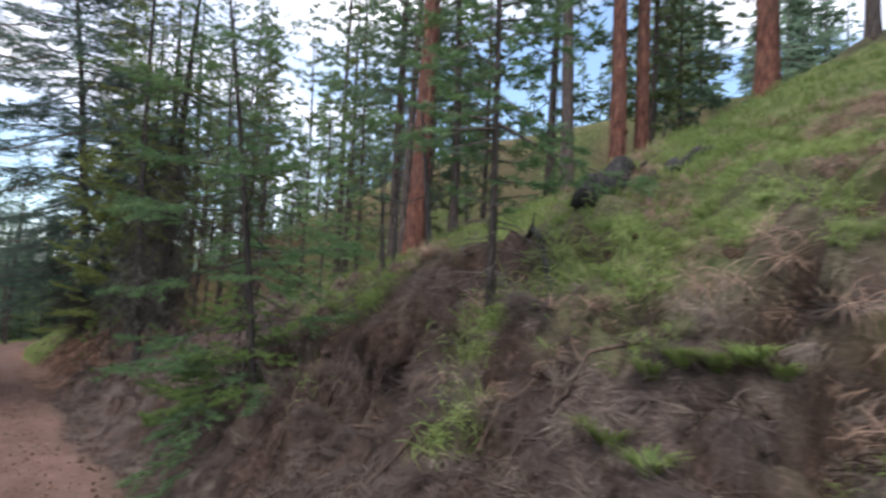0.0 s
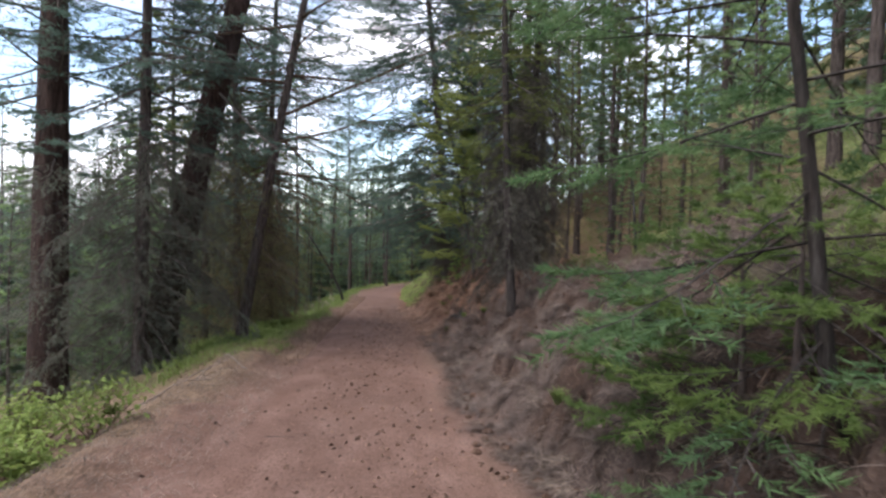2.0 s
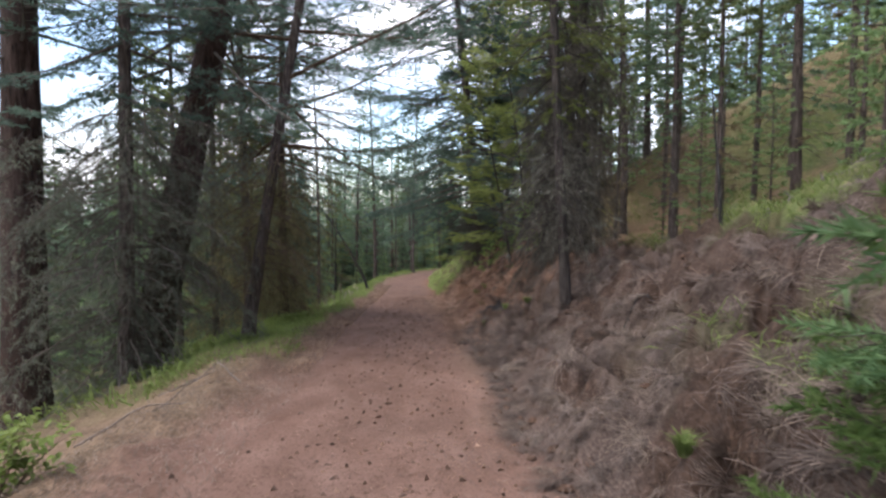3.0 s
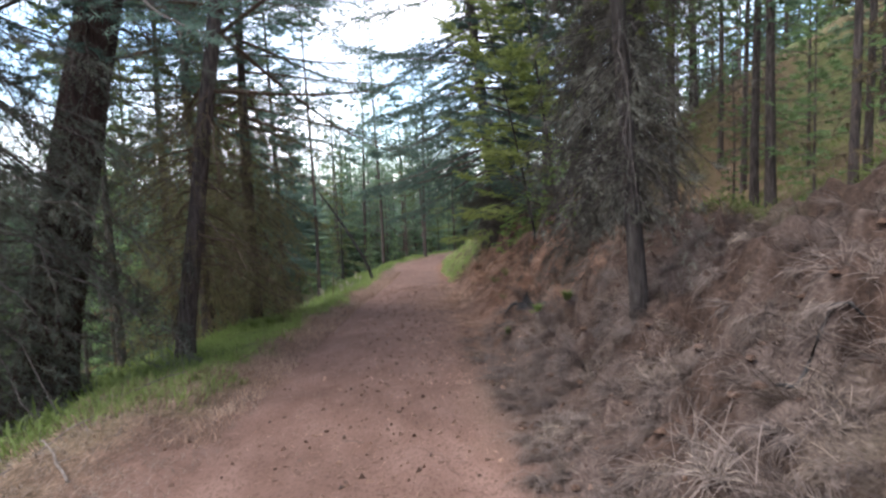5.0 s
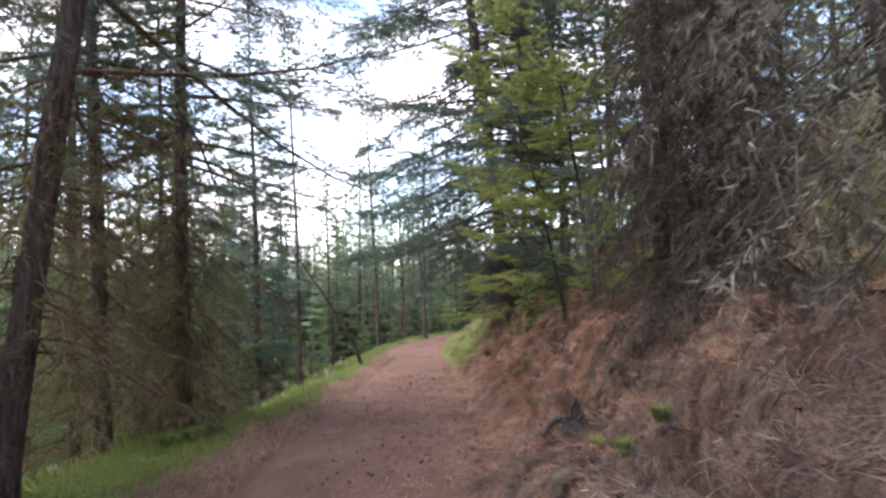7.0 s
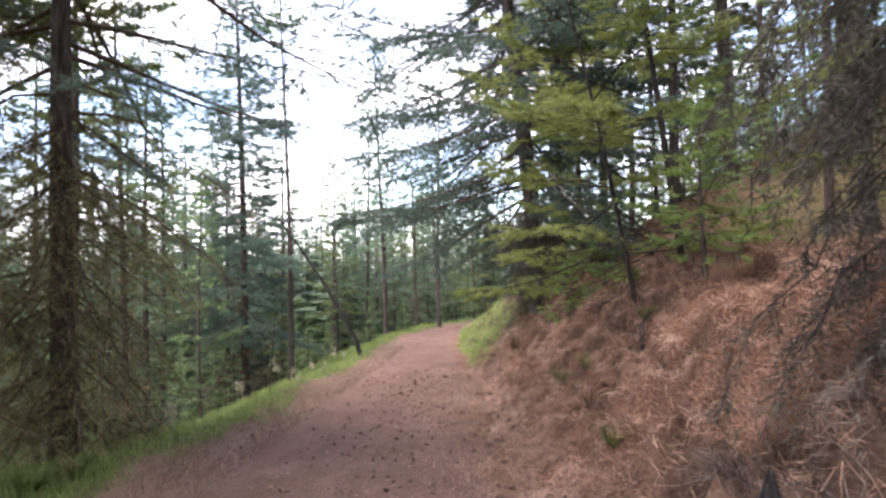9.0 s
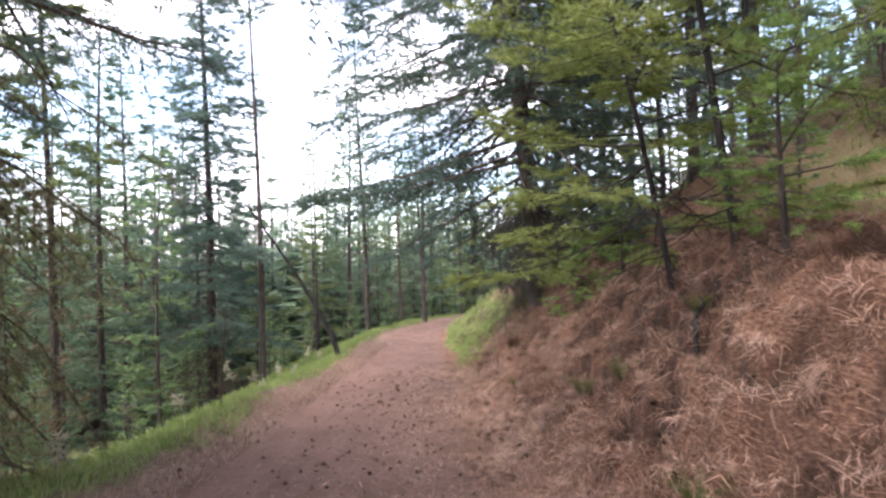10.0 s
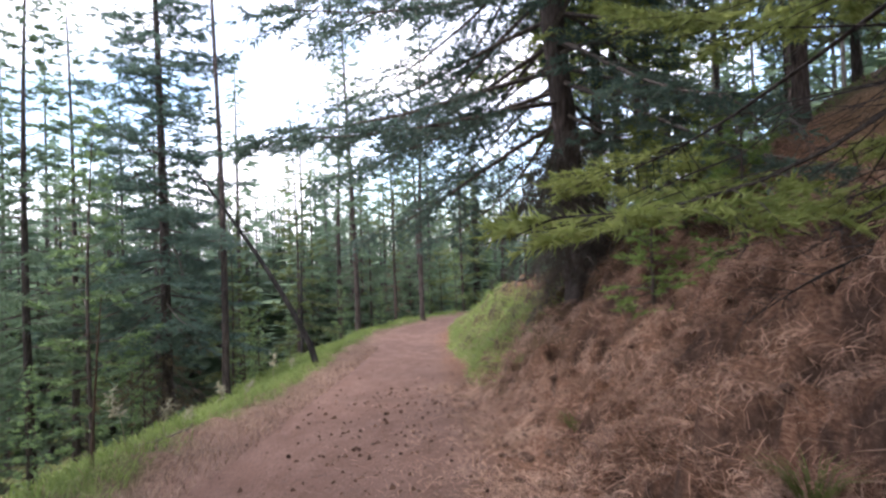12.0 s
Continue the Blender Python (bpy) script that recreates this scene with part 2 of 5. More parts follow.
def fbm(x, y, octaves=4):
    s, amp, tot = 0, 1.0, 0
    for k in range(octaves):
        s, tot = s + amp * vnoise(np.asarray(x) * 2 ** k + 17.3 * k, np.asarray(y) * 2 ** k + 5.1 * k), tot + amp
        amp *= 0.5
    return s / tot


def step(a, b, x):
    t = np.clip((np.asarray(x, float) - a) / (b - a), 0, 1)
    return t * t * (3 - 2 * t)


def trail_x(y):
    y = np.asarray(y, float)
    return -0.3 - 0.025 * np.minimum(y, 60) + 0.036 * np.maximum(y - 43.5, 0) ** 2 * (y < 60) + (y >= 60) * (9.8 + 1.19 * (y - 60))


def trail_z(y):
    y = np.asarray(y, float)
    base = -0.26 - 0.064 * np.clip(y, -30, 34)
    t = np.clip(y - 34, 0, 12)
    return base - 0.064 * (t - t * t / 24)


def half_width(y):
    return 1.45 - 0.42 * step(24, 50, y)


def foot(y):
    return half_width(y) + 0.16 + 0.12 * np.sin(np.asarray(y) * 0.9)


def terraces(x, y, v):
    """Broken little ledges along the bank: how far along each one, and how strong it is."""
    s = v * 1.9 + 3.2 * fbm(x * 0.7 + 13, y * 0.7 + 4, 4) + 0.5 * fbm(x * 4, y * 4, 2)
    part = s - np.floor(s)
    strength = step(0.44, 0.60, fbm(x * 1.4 + 5, y * 0.9 + 80, 3)) * step(0.1, 0.5, v) * (1 - step(2.8, 4.0, v))
    return part, strength


def land(x, y, rough=True):
    """Height of the ground at x, y (arrays)."""
    x, y = np.asarray(x, float), np.asarray(y, float)
    u = x - trail_x(y)
    hw = half_width(y)
    z = trail_z(y) - 0.03 * np.clip(1 - (u / hw) ** 2, 0, 1)
    v = np.maximum(u - foot(y), 0)
    toe = 0.36 * step(9, 14, y) * step(0.0, 1.1, v)
    bank = 0.92 * (v - toe) * step(-0.1, 0.5, v)
    knee = 2.1 + 0.4 * np.sin(y * 0.23 + 1)
    over = np.maximum(v - knee, 0)
    bank = bank * (1 + 0.22 * step(28.5, 31, y) * (1 - step(34, 38, y))) - (0.36 + 0.10 * step(4, 11, y) + 0.08 * step(19, 24, y)) * over * step(0, 1.0, over) - 0.24 * np.maximum(v - 22, 0) - 0.30 * np.maximum(v - 60, 0)
    bank = bank - 0.30 * np.clip(v - 2.2 - 0.15 * np.maximum(y - 19, 0), 0, 3) * step(16, 18.5, y) * (1 - step(27, 29.5, y))
    bank = bank + 0.10 * step(0, 1.0, v) * (1 - step(1.6, 3.2, v)) * step(3.2, 4.4, y) * (1 - step(7.6, 9.4, y))
    # the washed-out hollow under the turf
    hollow = step(4.55, 5.0, y) * (1 - step(6.9, 7.25, y))
    cut = np.minimum(bank, 0.98 + 0.04 * v) * (1 - step(1.75, 1.9, v)) + bank * step(1.75, 1.9, v)
    bank = bank * (1 - hollow) + cut * hollow
    far_bank = 1 - 0.08 * step(36, 48, y)
    z = z + bank * far_bank
    edge = 2.15 - 0.3 * step(24, 32, y) + 0.85 * step(14.5, 17.5, y) * (1 - step(22, 27, y))
    w = np.maximum(-u - edge, 0)
    drop = 0.34 * w * step(0, 0.5, w) - 0.14 * np.maximum(w - 1.6, 0) + 0.27 * np.maximum(w - 1.8, 0) - 0.33 * np.maximum(w - 11, 0) - 0.12 * np.maximum(w - 30, 0)
    z = z - drop
    z = z + 0.10 * step(0.0, 0.5, -u - hw) * (1 - step(0.6, 1.2, -u - hw))
    if rough:
        off = step(0.0, 0.5, np.abs(u) - hw)
        near = 1 - step(60, 160, np.hypot(x, y - 20))
        z = z + near * off * (0.26 * (fbm(x * 0.9, y * 0.9) - 0.5) + 0.16 * (fbm(x * 3.1, y * 3.1, 3) - 0.5))
        ledge = np.abs(fbm(x * 1.5 + 31, y * 1.1 + 7, 2) - 0.5)
        pits = step(0.60, 0.74, fbm(x * 2.7 + 70, y * 2.2, 3))
        z = z + near * off * step(0.1, 0.7, v) * (1 - 0.6 * step(3.5, 6, v)) * ((0.26 + 0.14 * step(14, 18, y)) * (fbm(x * 4.2 + 9, y * 3.4, 4) - 0.5) + 0.70 * (ledge - 0.1) - 0.34 * pits) * (1 + 0.55 * (1 - step(21, 25, y)))
        part, strength = terraces(x, y, v)
        z = z + near * off * strength * 0.24 * (np.where(part < 0.84, 0.5 - part / 0.84, -0.5 + step(0.84, 1.0, part)))
        z = z + near * (1 - off) * (0.04 * (fbm(x * 1.7, y * 0.8) - 0.5) + 0.004 * (fbm(x * 9, y * 9, 2) - 0.5))
        z = z + (1 - near) * 6 * (fbm(x * 0.012, y * 0.012, 3) - 0.5)
        z = z + 0.085 * np.clip(np.hypot(x, y - 20) - 70, 0, 160) * (1 - step(10, 60, x))
    return z


def ground_at(x, y):
    return float(land(np.array([x]), np.array([y]))[0])


def mesh_np(name, verts, faces, mats, face_mat=None, smooth=False):
    """A mesh from numpy arrays: faces all triangles or all quads."""
    me = bpy.data.meshes.new(name)
    verts, faces = np.asarray(verts, np.float32), np.asarray(faces, np.int32)
    n, k = faces.shape
    me.vertices.add(len(verts))
    me.vertices.foreach_set("co", verts.ravel())
    me.loops.add(n * k)
    me.loops.foreach_set("vertex_index", faces.ravel())
    me.polygons.add(n)
    me.polygons.foreach_set("loop_start", np.arange(0, n * k, k, dtype=np.int32))
    for m in mats:
        me.materials.append(m)
    if face_mat is not None:
        me.polygons.foreach_set("material_index", np.asarray(face_mat, np.int32))
    me.polygons.foreach_set("use_smooth", np.full(n, smooth))
    me.update(calc_edges=True)
    me.validate()
    return me


def child(name, me, parent, label=""):
    ob = new(name, me)
    ob.parent = parent
    if label:
        tagged(ob, label)
    return ob


def spaced(a, b, d):
    return list(np.linspace(a, b, max(2, int(round((b - a) / d)))))


def outward(start, stop, first, grow):
    out, x, d = [], start, first
    while x < stop:
        d *= grow
        x += d
        out.append(x)
    return out


def zones(x, y):
    """Where dirt, grass, grey and rusty litter and dark soil lie; soil also holds painted shade."""
    u, hw = x - trail_x(y), half_width(y)
    v = u - foot(y)
    wob = 0.5 * (fbm(x * 1.3, y * 0.8) - 0.5) + 0.25 * (fbm(x * 6, y * 6, 2) - 0.5)
    side = np.where(u < 0, 0.35 * (1 - step(13, 17, y)), 0.0)
    dirt = 1 - step(-0.33, 0.30, (np.abs(u) - hw - side) / hw + wob)
    patch = fbm(x * 0.55 + 40, y * 0.55, 4)
    left = step(0.12, 0.75, -u - hw + 1.6 * wob) * (1 - 0.45 * step(1.6, 3.0, -u - hw)) * (0.12 + 0.88 * step(14.5, 17.5, y))
    up = step(2.6, 4.6, v + 1.75 * (1 - step(8, 13, y)) + 3.0 * (patch - 0.5)) * (0.45 + 0.55 * step(0.42, 0.58, patch)) * (1 - 0.6 * step(17, 22, y) * (1 - step(8, 14, v)))
    low = step(0.47, 0.60, patch) * step(0.6, 1.4, v) * (1 - step(9, 14, y)) * 0.5
    floor = step(1.2, 2.6, -u - hw) * (0.2 + 0.8 * np.maximum(step(14.5, 17.5, y), step(5, 8, -u))) * (0.5 + 0.45 * step(0.42, 0.6, patch))
    far = step(30, 36, y) * step(0.0, 0.3, v) * (1 - step(1.5, 3, v)) * 0.9
    grass = np.clip(np.maximum.reduce([left, up, low, far, floor]), 0, 1) * (1 - dirt)
    grey = (1 - step(16, 22.5, y + 2.4 * (patch - 0.5))) * step(-0.6, 0.0, v)
    rust = step(17.5, 23, y + 2.4 * (patch - 0.5)) * step(-0.8, -0.1, v) * (1 - 0.6 * step(3.5, 6.0, v))
    bare = step(0.50, 0.63, fbm(x * 1.7 + 50, y * 1.4, 4)) * step(0.1, 0.5, v) * (1 - step(3.0, 4.5, v)) * (0.8 - 0.45 * step(18, 22, y))
    # dark soil tone painted in for the shade inside the hollow
    cave_shade = step(4.45, 4.95, y) * (1 - step(7.0, 7.4, y)) * step(0.9, 1.25, v + wob) * (1 - step(1.85, 2.05, v)) * 0.97
    # shade painted as dark soil into the same pits that land() digs
    pit_shade = step(0.58, 0.68, fbm(x * 2.7 + 70, y * 2.2, 3)) * step(0.1, 0.6, v) * (1 - step(3.2, 4.6, v)) * 0.95
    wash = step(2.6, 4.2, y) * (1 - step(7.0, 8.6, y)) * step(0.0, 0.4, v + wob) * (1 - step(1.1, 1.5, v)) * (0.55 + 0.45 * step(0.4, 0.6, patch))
    # ledge fronts coloured dark for the shade under each lip
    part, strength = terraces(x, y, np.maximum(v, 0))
    ledge_shade = step(0.70, 0.86, part) * (1 - step(0.97, 1.0, part)) * strength * 0.9
    return dirt, grass * (1 - bare), grey, rust, np.maximum.reduce([bare, cave_shade, ledge_shade, pit_shade, wash]) * (1 - dirt)


def build_ground():
    xs = sorted([-x for x in outward(5.0, 2600, 0.14, 1.13)]) + spaced(-5, 6.4, 0.062) + outward(6.4, 2600, 0.09, 1.1)
    ys = sorted([-y for y in outward(1.5, 2600, 0.1, 1.16)]) + spaced(-1.5, 36, 0.07) + spaced(36.1, 60, 0.14) + outward(60, 2600, 0.16, 1.12)
    gx, gy = np.meshgrid(np.array(xs), np.array(ys))
    gx = gx + (trail_x(np.clip(gy, -5, 50)) + 0.3) * (1 - step(8, 40, np.abs(gx)))
    gz = land(gx, gy)
    gz = gz - 0.06 * (1 - step(half_width(gy) - 0.32, half_width(gy) - 0.12, np.abs(gx - trail_x(gy)))) * (1 - step(70, 74, gy)) * step(-2.8, -2.4, gy)
    nx, ny = len(xs), len(ys)
    i = np.arange(nx * ny).reshape(ny, nx)
    faces = np.stack([i[:-1, :-1], i[:-1, 1:], i[1:, 1:], i[1:, :-1]], -1).reshape(-1, 4)
    me = mesh_np("ground", np.stack([gx, gy, gz], -1).reshape(-1, 3), faces, [GROUND], smooth=True)
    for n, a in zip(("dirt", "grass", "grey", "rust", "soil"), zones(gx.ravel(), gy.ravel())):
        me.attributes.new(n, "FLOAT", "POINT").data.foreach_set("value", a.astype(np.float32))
    tagged(new("ground", me), "brown needle-strewn hillside with grassy patches, falling to the valley", "ground", kind="structure")


def build_trail():
    ys = np.array(spaced(-3, 50, 0.08) + spaced(50.4, 75, 0.4))
    ks = np.linspace(-1, 1, 41)
    gy, gk = np.meshgrid(ys, ks, indexing="ij")
    wob = 0.14 * (fbm(gy * 0.7 + 3 * np.sign(gk), gy * 0 + 2, 3) - 0.5)
    gx = trail_x(gy) + gk * (half_width(gy) + wob)
    gz = land(gx, gy) + 0.008 - 0.03 * step(0.9, 1.0, np.abs(gk))
    n, k = gy.shape
    i = np.arange(n * k).reshape(n, k)
    faces = np.stack([i[:-1, :-1], i[1:, :-1], i[1:, 1:], i[:-1, 1:]], -1).reshape(-1, 4)[:, ::-1]
    me = mesh_np("trail", np.stack([gx, gy, gz], -1).reshape(-1, 3), faces, [GROUND], smooth=True)
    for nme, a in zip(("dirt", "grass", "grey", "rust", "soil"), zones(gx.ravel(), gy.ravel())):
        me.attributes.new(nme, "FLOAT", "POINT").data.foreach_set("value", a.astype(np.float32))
    tagged(new("trail", me), "pinkish-brown packed dirt forest trail strewn with cones", "trail", kind="structure")


build_ground()
build_trail()


# ---- conifers ----
def tube(points, radii, sides, closed_tip=True, rough=0.0, rng=None):
    """Verts and triangles of a tapering tube along points."""
    p = np.asarray(points, float)
    d = np.gradient(p, axis=0)
    d /= np.linalg.norm(d, axis=1, keepdims=True) + 1e-9
    ref = np.where(np.abs(d[:, 2:3]) > 0.9, np.array([[1.0, 0, 0]]), np.array([[0, 0, 1.0]]))
    a = np.cross(d, ref)
    a /= np.linalg.norm(a, axis=1, keepdims=True) + 1e-9
    b = np.cross(d, a)
    ang = np.arange(sides) * 2 * np.pi / sides
    r = np.asarray(radii, float)[:, None] * np.ones((1, sides))
    if rough and rng is not None:
        r = r * (1 + rough * (rng.random((1, sides)) - 0.5) + 0.5 * rough * (rng.random(r.shape) - 0.5))
    v = p[:, None] + r[..., None] * (np.cos(ang)[None, :, None] * a[:, None] + np.sin(ang)[None, :, None] * b[:, None])
    n = len(p)
    i = np.arange(n * sides).reshape(n, sides)
    j = np.roll(i, -1, 1)
    q = np.stack([i[:-1], j[:-1], j[1:], i[1:]], -1).reshape(-1, 4)
    f = np.concatenate([q[:, [0, 1, 2]], q[:, [0, 2, 3]]])
    return v.reshape(-1, 3), f


class Soup:
    """Collects triangles for one mesh."""

    def __init__(self):
        self.v, self.f, self.n = [], [], 0

    def add(self, v, f):
        self.v.append(np.asarray(v, float))
        self.f.append(np.asarray(f) + self.n)
        self.n += len(v)

    def mesh(self, name, mat, smooth=False):
        return mesh_np(name, np.concatenate(self.v), np.concatenate(self.f), [mat], smooth=smooth)


def needles(soup, pos, dirs, lens, rng, per, size, width, flat=0.35, spread=0.9):
    """Needle clusters along twigs: pos, dirs (n x 3), lens (n)."""
    n = len(pos)
    if n == 0:
        return
    k = per
    s = rng.random((n, k)) ** 0.8
    side = rng.normal(size=(n, k, 3))
    side[..., 2] *= flat
    d = dirs[:, None]
    side = side - (side * d).sum(-1, keepdims=True) * d
    side /= np.linalg.norm(side, axis=-1, keepdims=True) + 1e-9
    way = side * spread + d * (0.55 + 0.5 * rng.random((n, k, 1)))
    way /= np.linalg.norm(way, axis=-1, keepdims=True)
    base = pos[:, None] + d * (s * lens[:, None])[..., None]
    ln = size * (0.6 + 0.8 * rng.random((n, k, 1)))
    wv = np.cross(way, rng.normal(size=(n, k, 3)))
    wv /= np.linalg.norm(wv, axis=-1, keepdims=True) + 1e-9
    wv *= width * (0.7 + 0.6 * rng.random((n, k, 1)))
    v = np.stack([base - wv * 0.5, base + wv * 0.5, base + way * ln], 2).reshape(-1, 3)
    soup.add(v, np.arange(n * k * 3).reshape(-1, 3))


def spine(h, r, lean, bend, rng, n=22, flare=1.5, top=0.06):
    t = np.linspace(0, 1, n) ** 1.15
    zz = t * h
    x = lean[0] * t * h + bend * np.sin(t * 2.6 + rng.random() * 6) * t * h * 0.04
    y = lean[1] * t * h + bend * np.cos(t * 2.1 + rng.random() * 6) * t * h * 0.04
    rad = r * ((1 - t) ** 0.85 * (1 - top) + top) * (1 + (flare - 1) * np.exp(-zz / 0.35))
    zz = zz - 0.35 * (t == 0)
    return np.stack([x, y, zz], 1), rad


def conifer(name, h, r, seed, live=0.4, dead=0.1, reach=0.16, droop=0.25, count=70, needle=0.12, nwidth=0.034,
            per=17, bark=None, leaves=None, twigs=None, lean=(0, 0), bend=0.5, sides=12, dead_count=30, tufted=False,
            shape=0.75, twig_gap=0.17, dead_reach=None, dry=0.0, dead_fine=1.0, label="", limit=None, subs=2, skirt_mat=None, swell=0.18, bare_to=0.22, shag=0, shag_len=0.34, limb=1.0):
    """One conifer: trunk, crown of needled branches from live*h up, dead bare branches from dead*h to live*h."""
    rng = np.random.default_rng(seed)
    pts, rad = spine(h, r, lean, bend, rng, flare=1.15 if r < 0.09 else 1.4)
    tree = new(name)
    tr = Soup()
    tr.add(*tube(pts, rad, sides, rough=0.22, rng=rng))
    crown, bare, skirt = Soup(), Soup(), Soup()
    tz = pts[:, 2]

    def at(z):
        return np.array([np.interp(z, tz, pts[:, 0]), np.interp(z, tz, pts[:, 1]), z])

    tw_p, tw_d, tw_l, tw_dry = [], [], [], []
    hang = []
    for is_live, num in ((True, count), (False, dead_count)):
        for b in range(num):
            if is_live:
                f = live + (1 - live) * (b + rng.random()) / num
                q = (f - live) / (1 - live + 1e-6)
                ln = reach * h * (0.28 + 0.72 * min(1, q / swell)) * max(0.05, (1 - q)) ** shape * (0.45 + 0.75 * rng.random())
            else:
                f = dead + (live * 1.08 - dead) * (b + rng.random()) / num
                ln = (dead_reach or reach * 0.75) * h * (0.35 + 0.75 * rng.random())
            ln = min(ln, limit or 9.0)
            if ln < 0.08 or f > 0.995:
                continue
            az = b * 2.4 + rng.normal() * 0.5
            rise = 0.55 * (f if is_live else 0.1) - droop * (1.2 - f) + 0.25 * rng.normal()
            m = 6
            t = np.linspace(0, 1, m)
            out = np.array([math.cos(az), math.sin(az), 0])
            sway = np.array([-math.sin(az), math.cos(az), 0]) * rng.normal() * 0.16 * ln
            p0 = at(f * h)
            curve = p0 + out * (t * ln)[:, None] + sway * (t ** 2)[:, None]
            curve[:, 2] += ln * (rise * t - droop * 0.55 * t ** 2 + 0.22 * t ** 3 * (1 if is_live else 0.3))
            if not is_live:
                kink = np.cumsum(rng.normal(size=(m, 3)) * np.array([0.05, 0.05, 0.035]) * ln, 0)
                curve += kink - kink[0]
                curve[:, 2] -= 0.22 * ln * t ** 2
                if shag:
                    hang.append((curve.copy(), az, ln))
            rb = min(max(0.006, 0.012 * ln + 0.003), 0.045) * (1.0 if is_live else 0.75) * limb
            target = bare
            target.add(*tube(curve, rb * (1 - 0.85 * t), 4 if ln > 1 else 3))
            nt_ = max(2, int(ln / twig_gap * (1.0 if is_live else 0.75 * dead_fine)))
            for k in range(nt_):
                s = (bare_to if is_live else 0.15) + ((1.02 - bare_to) if is_live else 0.85) * (k + rng.random()) / nt_
                s = min(s, 1.0)
                c = np.array([np.interp(s, t, curve[:, j]) for j in range(3)])
                tan = curve[min(m - 1, int(s * (m - 1)) + 1)] - curve[int(s * (m - 1)) if s < 1 else m - 2]
                tan = tan / (np.linalg.norm(tan) + 1e-9)
                sgn = 1 if k % 2 else -1
                sd = np.array([-math.sin(az), math.cos(az), 0]) * sgn
                d = tan * (0.55 + 0.3 * rng.random()) + sd * (0.85 if s < 0.93 else 0.2) + np.array([0, 0, -0.25 * droop / 0.25 * rng.random() + 0.10 * rng.normal()])
                d /= np.linalg.norm(d)
                L = min(ln * (0.42 - 0.26 * s), 0.9) * (0.6 + 0.7 * rng.random()) + 0.05
                if is_live or rng.random() < dry:
                    tw_p.append(c), tw_d.append(d), tw_l.append(L), tw_dry.append(not is_live)
                    if L > 0.24:
                        for g in (0.3, 0.55, 0.75)[:subs]:
                            e = d + np.cross(d, [0, 0, 1]) * (0.8 if rng.random() < 0.5 else -0.8) + rng.normal(size=3) * 0.12
                            e /= np.linalg.norm(e)
                            tw_p.append(c + d * L * g), tw_d.append(e), tw_l.append(L * 0.45), tw_dry.append(not is_live)
                if not is_live or L > 0.25:
                    e = c + d * L * 0.5 + np.array([0, 0, 0.03 * rng.normal()])
                    w = 0.0035 + 0.004 * L
                    bare.add(*tube([c, e, c + d * L + np.array([0, 0, -0.08 * L])], [w, w * 0.7, w * 0.2], 3))
                    if not is_live and dead_fine >= 1:
                        for g in (0.4, 0.7, 0.9):
                            e2 = d + rng.normal(size=3) * 0.6
                            e2 /= np.linalg.norm(e2)
                            bare.add(*tube([c + d * L * g, c + d * L * g + e2 * L * 0.4], [w * 0.6, w * 0.15], 3))
    if tw_p:
        tp, td, tl = np.array(tw_p), np.array(tw_d), np.array(tw_l)
        if tufted:
            tp, tl = tp + td * (tl * 0.45)[:, None], tl * 0.55
        gone = np.array(tw_dry)
        needles(crown, tp[~gone], td[~gone], tl[~gone], rng, per, needle, nwidth, flat=1.0 if tufted else 0.4, spread=0.9 if not tufted else 0.75)
        needles(skirt, tp[gone], td[gone], tl[gone], rng, per, needle * 0.85, nwidth * 0.6, flat=0.8, spread=0.9)
    for curve, az, ln in hang:
        k = max(4, int(shag * ln))
        q = 0.08 + 0.92 * rng.random(k)
        p = np.stack([np.interp(q, np.linspace(0, 1, 6), curve[:, j]) for j in range(3)], 1)
        p += np.array([-math.sin(az), math.cos(az), 0]) * (rng.normal(size=(k, 1)) * 0.2 * ln * (1.15 - q)[:, None])
        d = rng.normal(size=(k, 3)) * np.array([0.4, 0.4, 0.25]) + np.array([0.3 * math.cos(az), 0.3 * math.sin(az), -1.0])
        d /= np.linalg.norm(d, axis=1, keepdims=True)
        needles(skirt, p, d, shag_len * (0.35 + 0.9 * rng.random(k)), rng, 9, 0.075, 0.009, flat=1.0, spread=0.8)
    child("trunk", tr.mesh("trunk", bark or BARK, True), tree)
    if crown.n:
        tagged(child("crown", crown.mesh("crown", leaves or FIR), tree), kind="stuff")
    if skirt.n:
        tagged(child("dead_foliage", skirt.mesh("dead_foliage", skirt_mat or DRY), tree, "brown dead needles on the lower branches" if skirt_mat in (None, OLIVE_DRY) else "grey lichen-hung dead twigs"), kind="stuff")
    if bare.n:
        tagged(child("branchwork", bare.mesh("branchwork", twigs or TWIG), tree), kind="stuff")
    tagged(tree, label, "tree")
    return tree


def put(tree, x, y, turn=0.0, scale=1.0, sink=0.05):
    tree.matrix_basis = Matrix.Translation((x, y, ground_at(x, y) - sink)) @ pose(0, 0, 0, 0, 0, turn) @ Matrix.Scale(scale, 4)
    return tree

# ---- the trees that stand along the trail ----
put(conifer("conifer", 21, 0.39, 11, shag=14, skirt_mat=LICHEN, dry=0.5, live=0.26, dead=0.05, reach=0.17, droop=0.3, bark=BARK_BROWN, bend=0.3, sides=18, count=120, dead_count=60, per=16, needle=0.1, nwidth=0.02, leaves=BLUE, dead_reach=0.1, label="large reddish-barked conifer with drooping dead lower branches"), -7.6, 17.9)
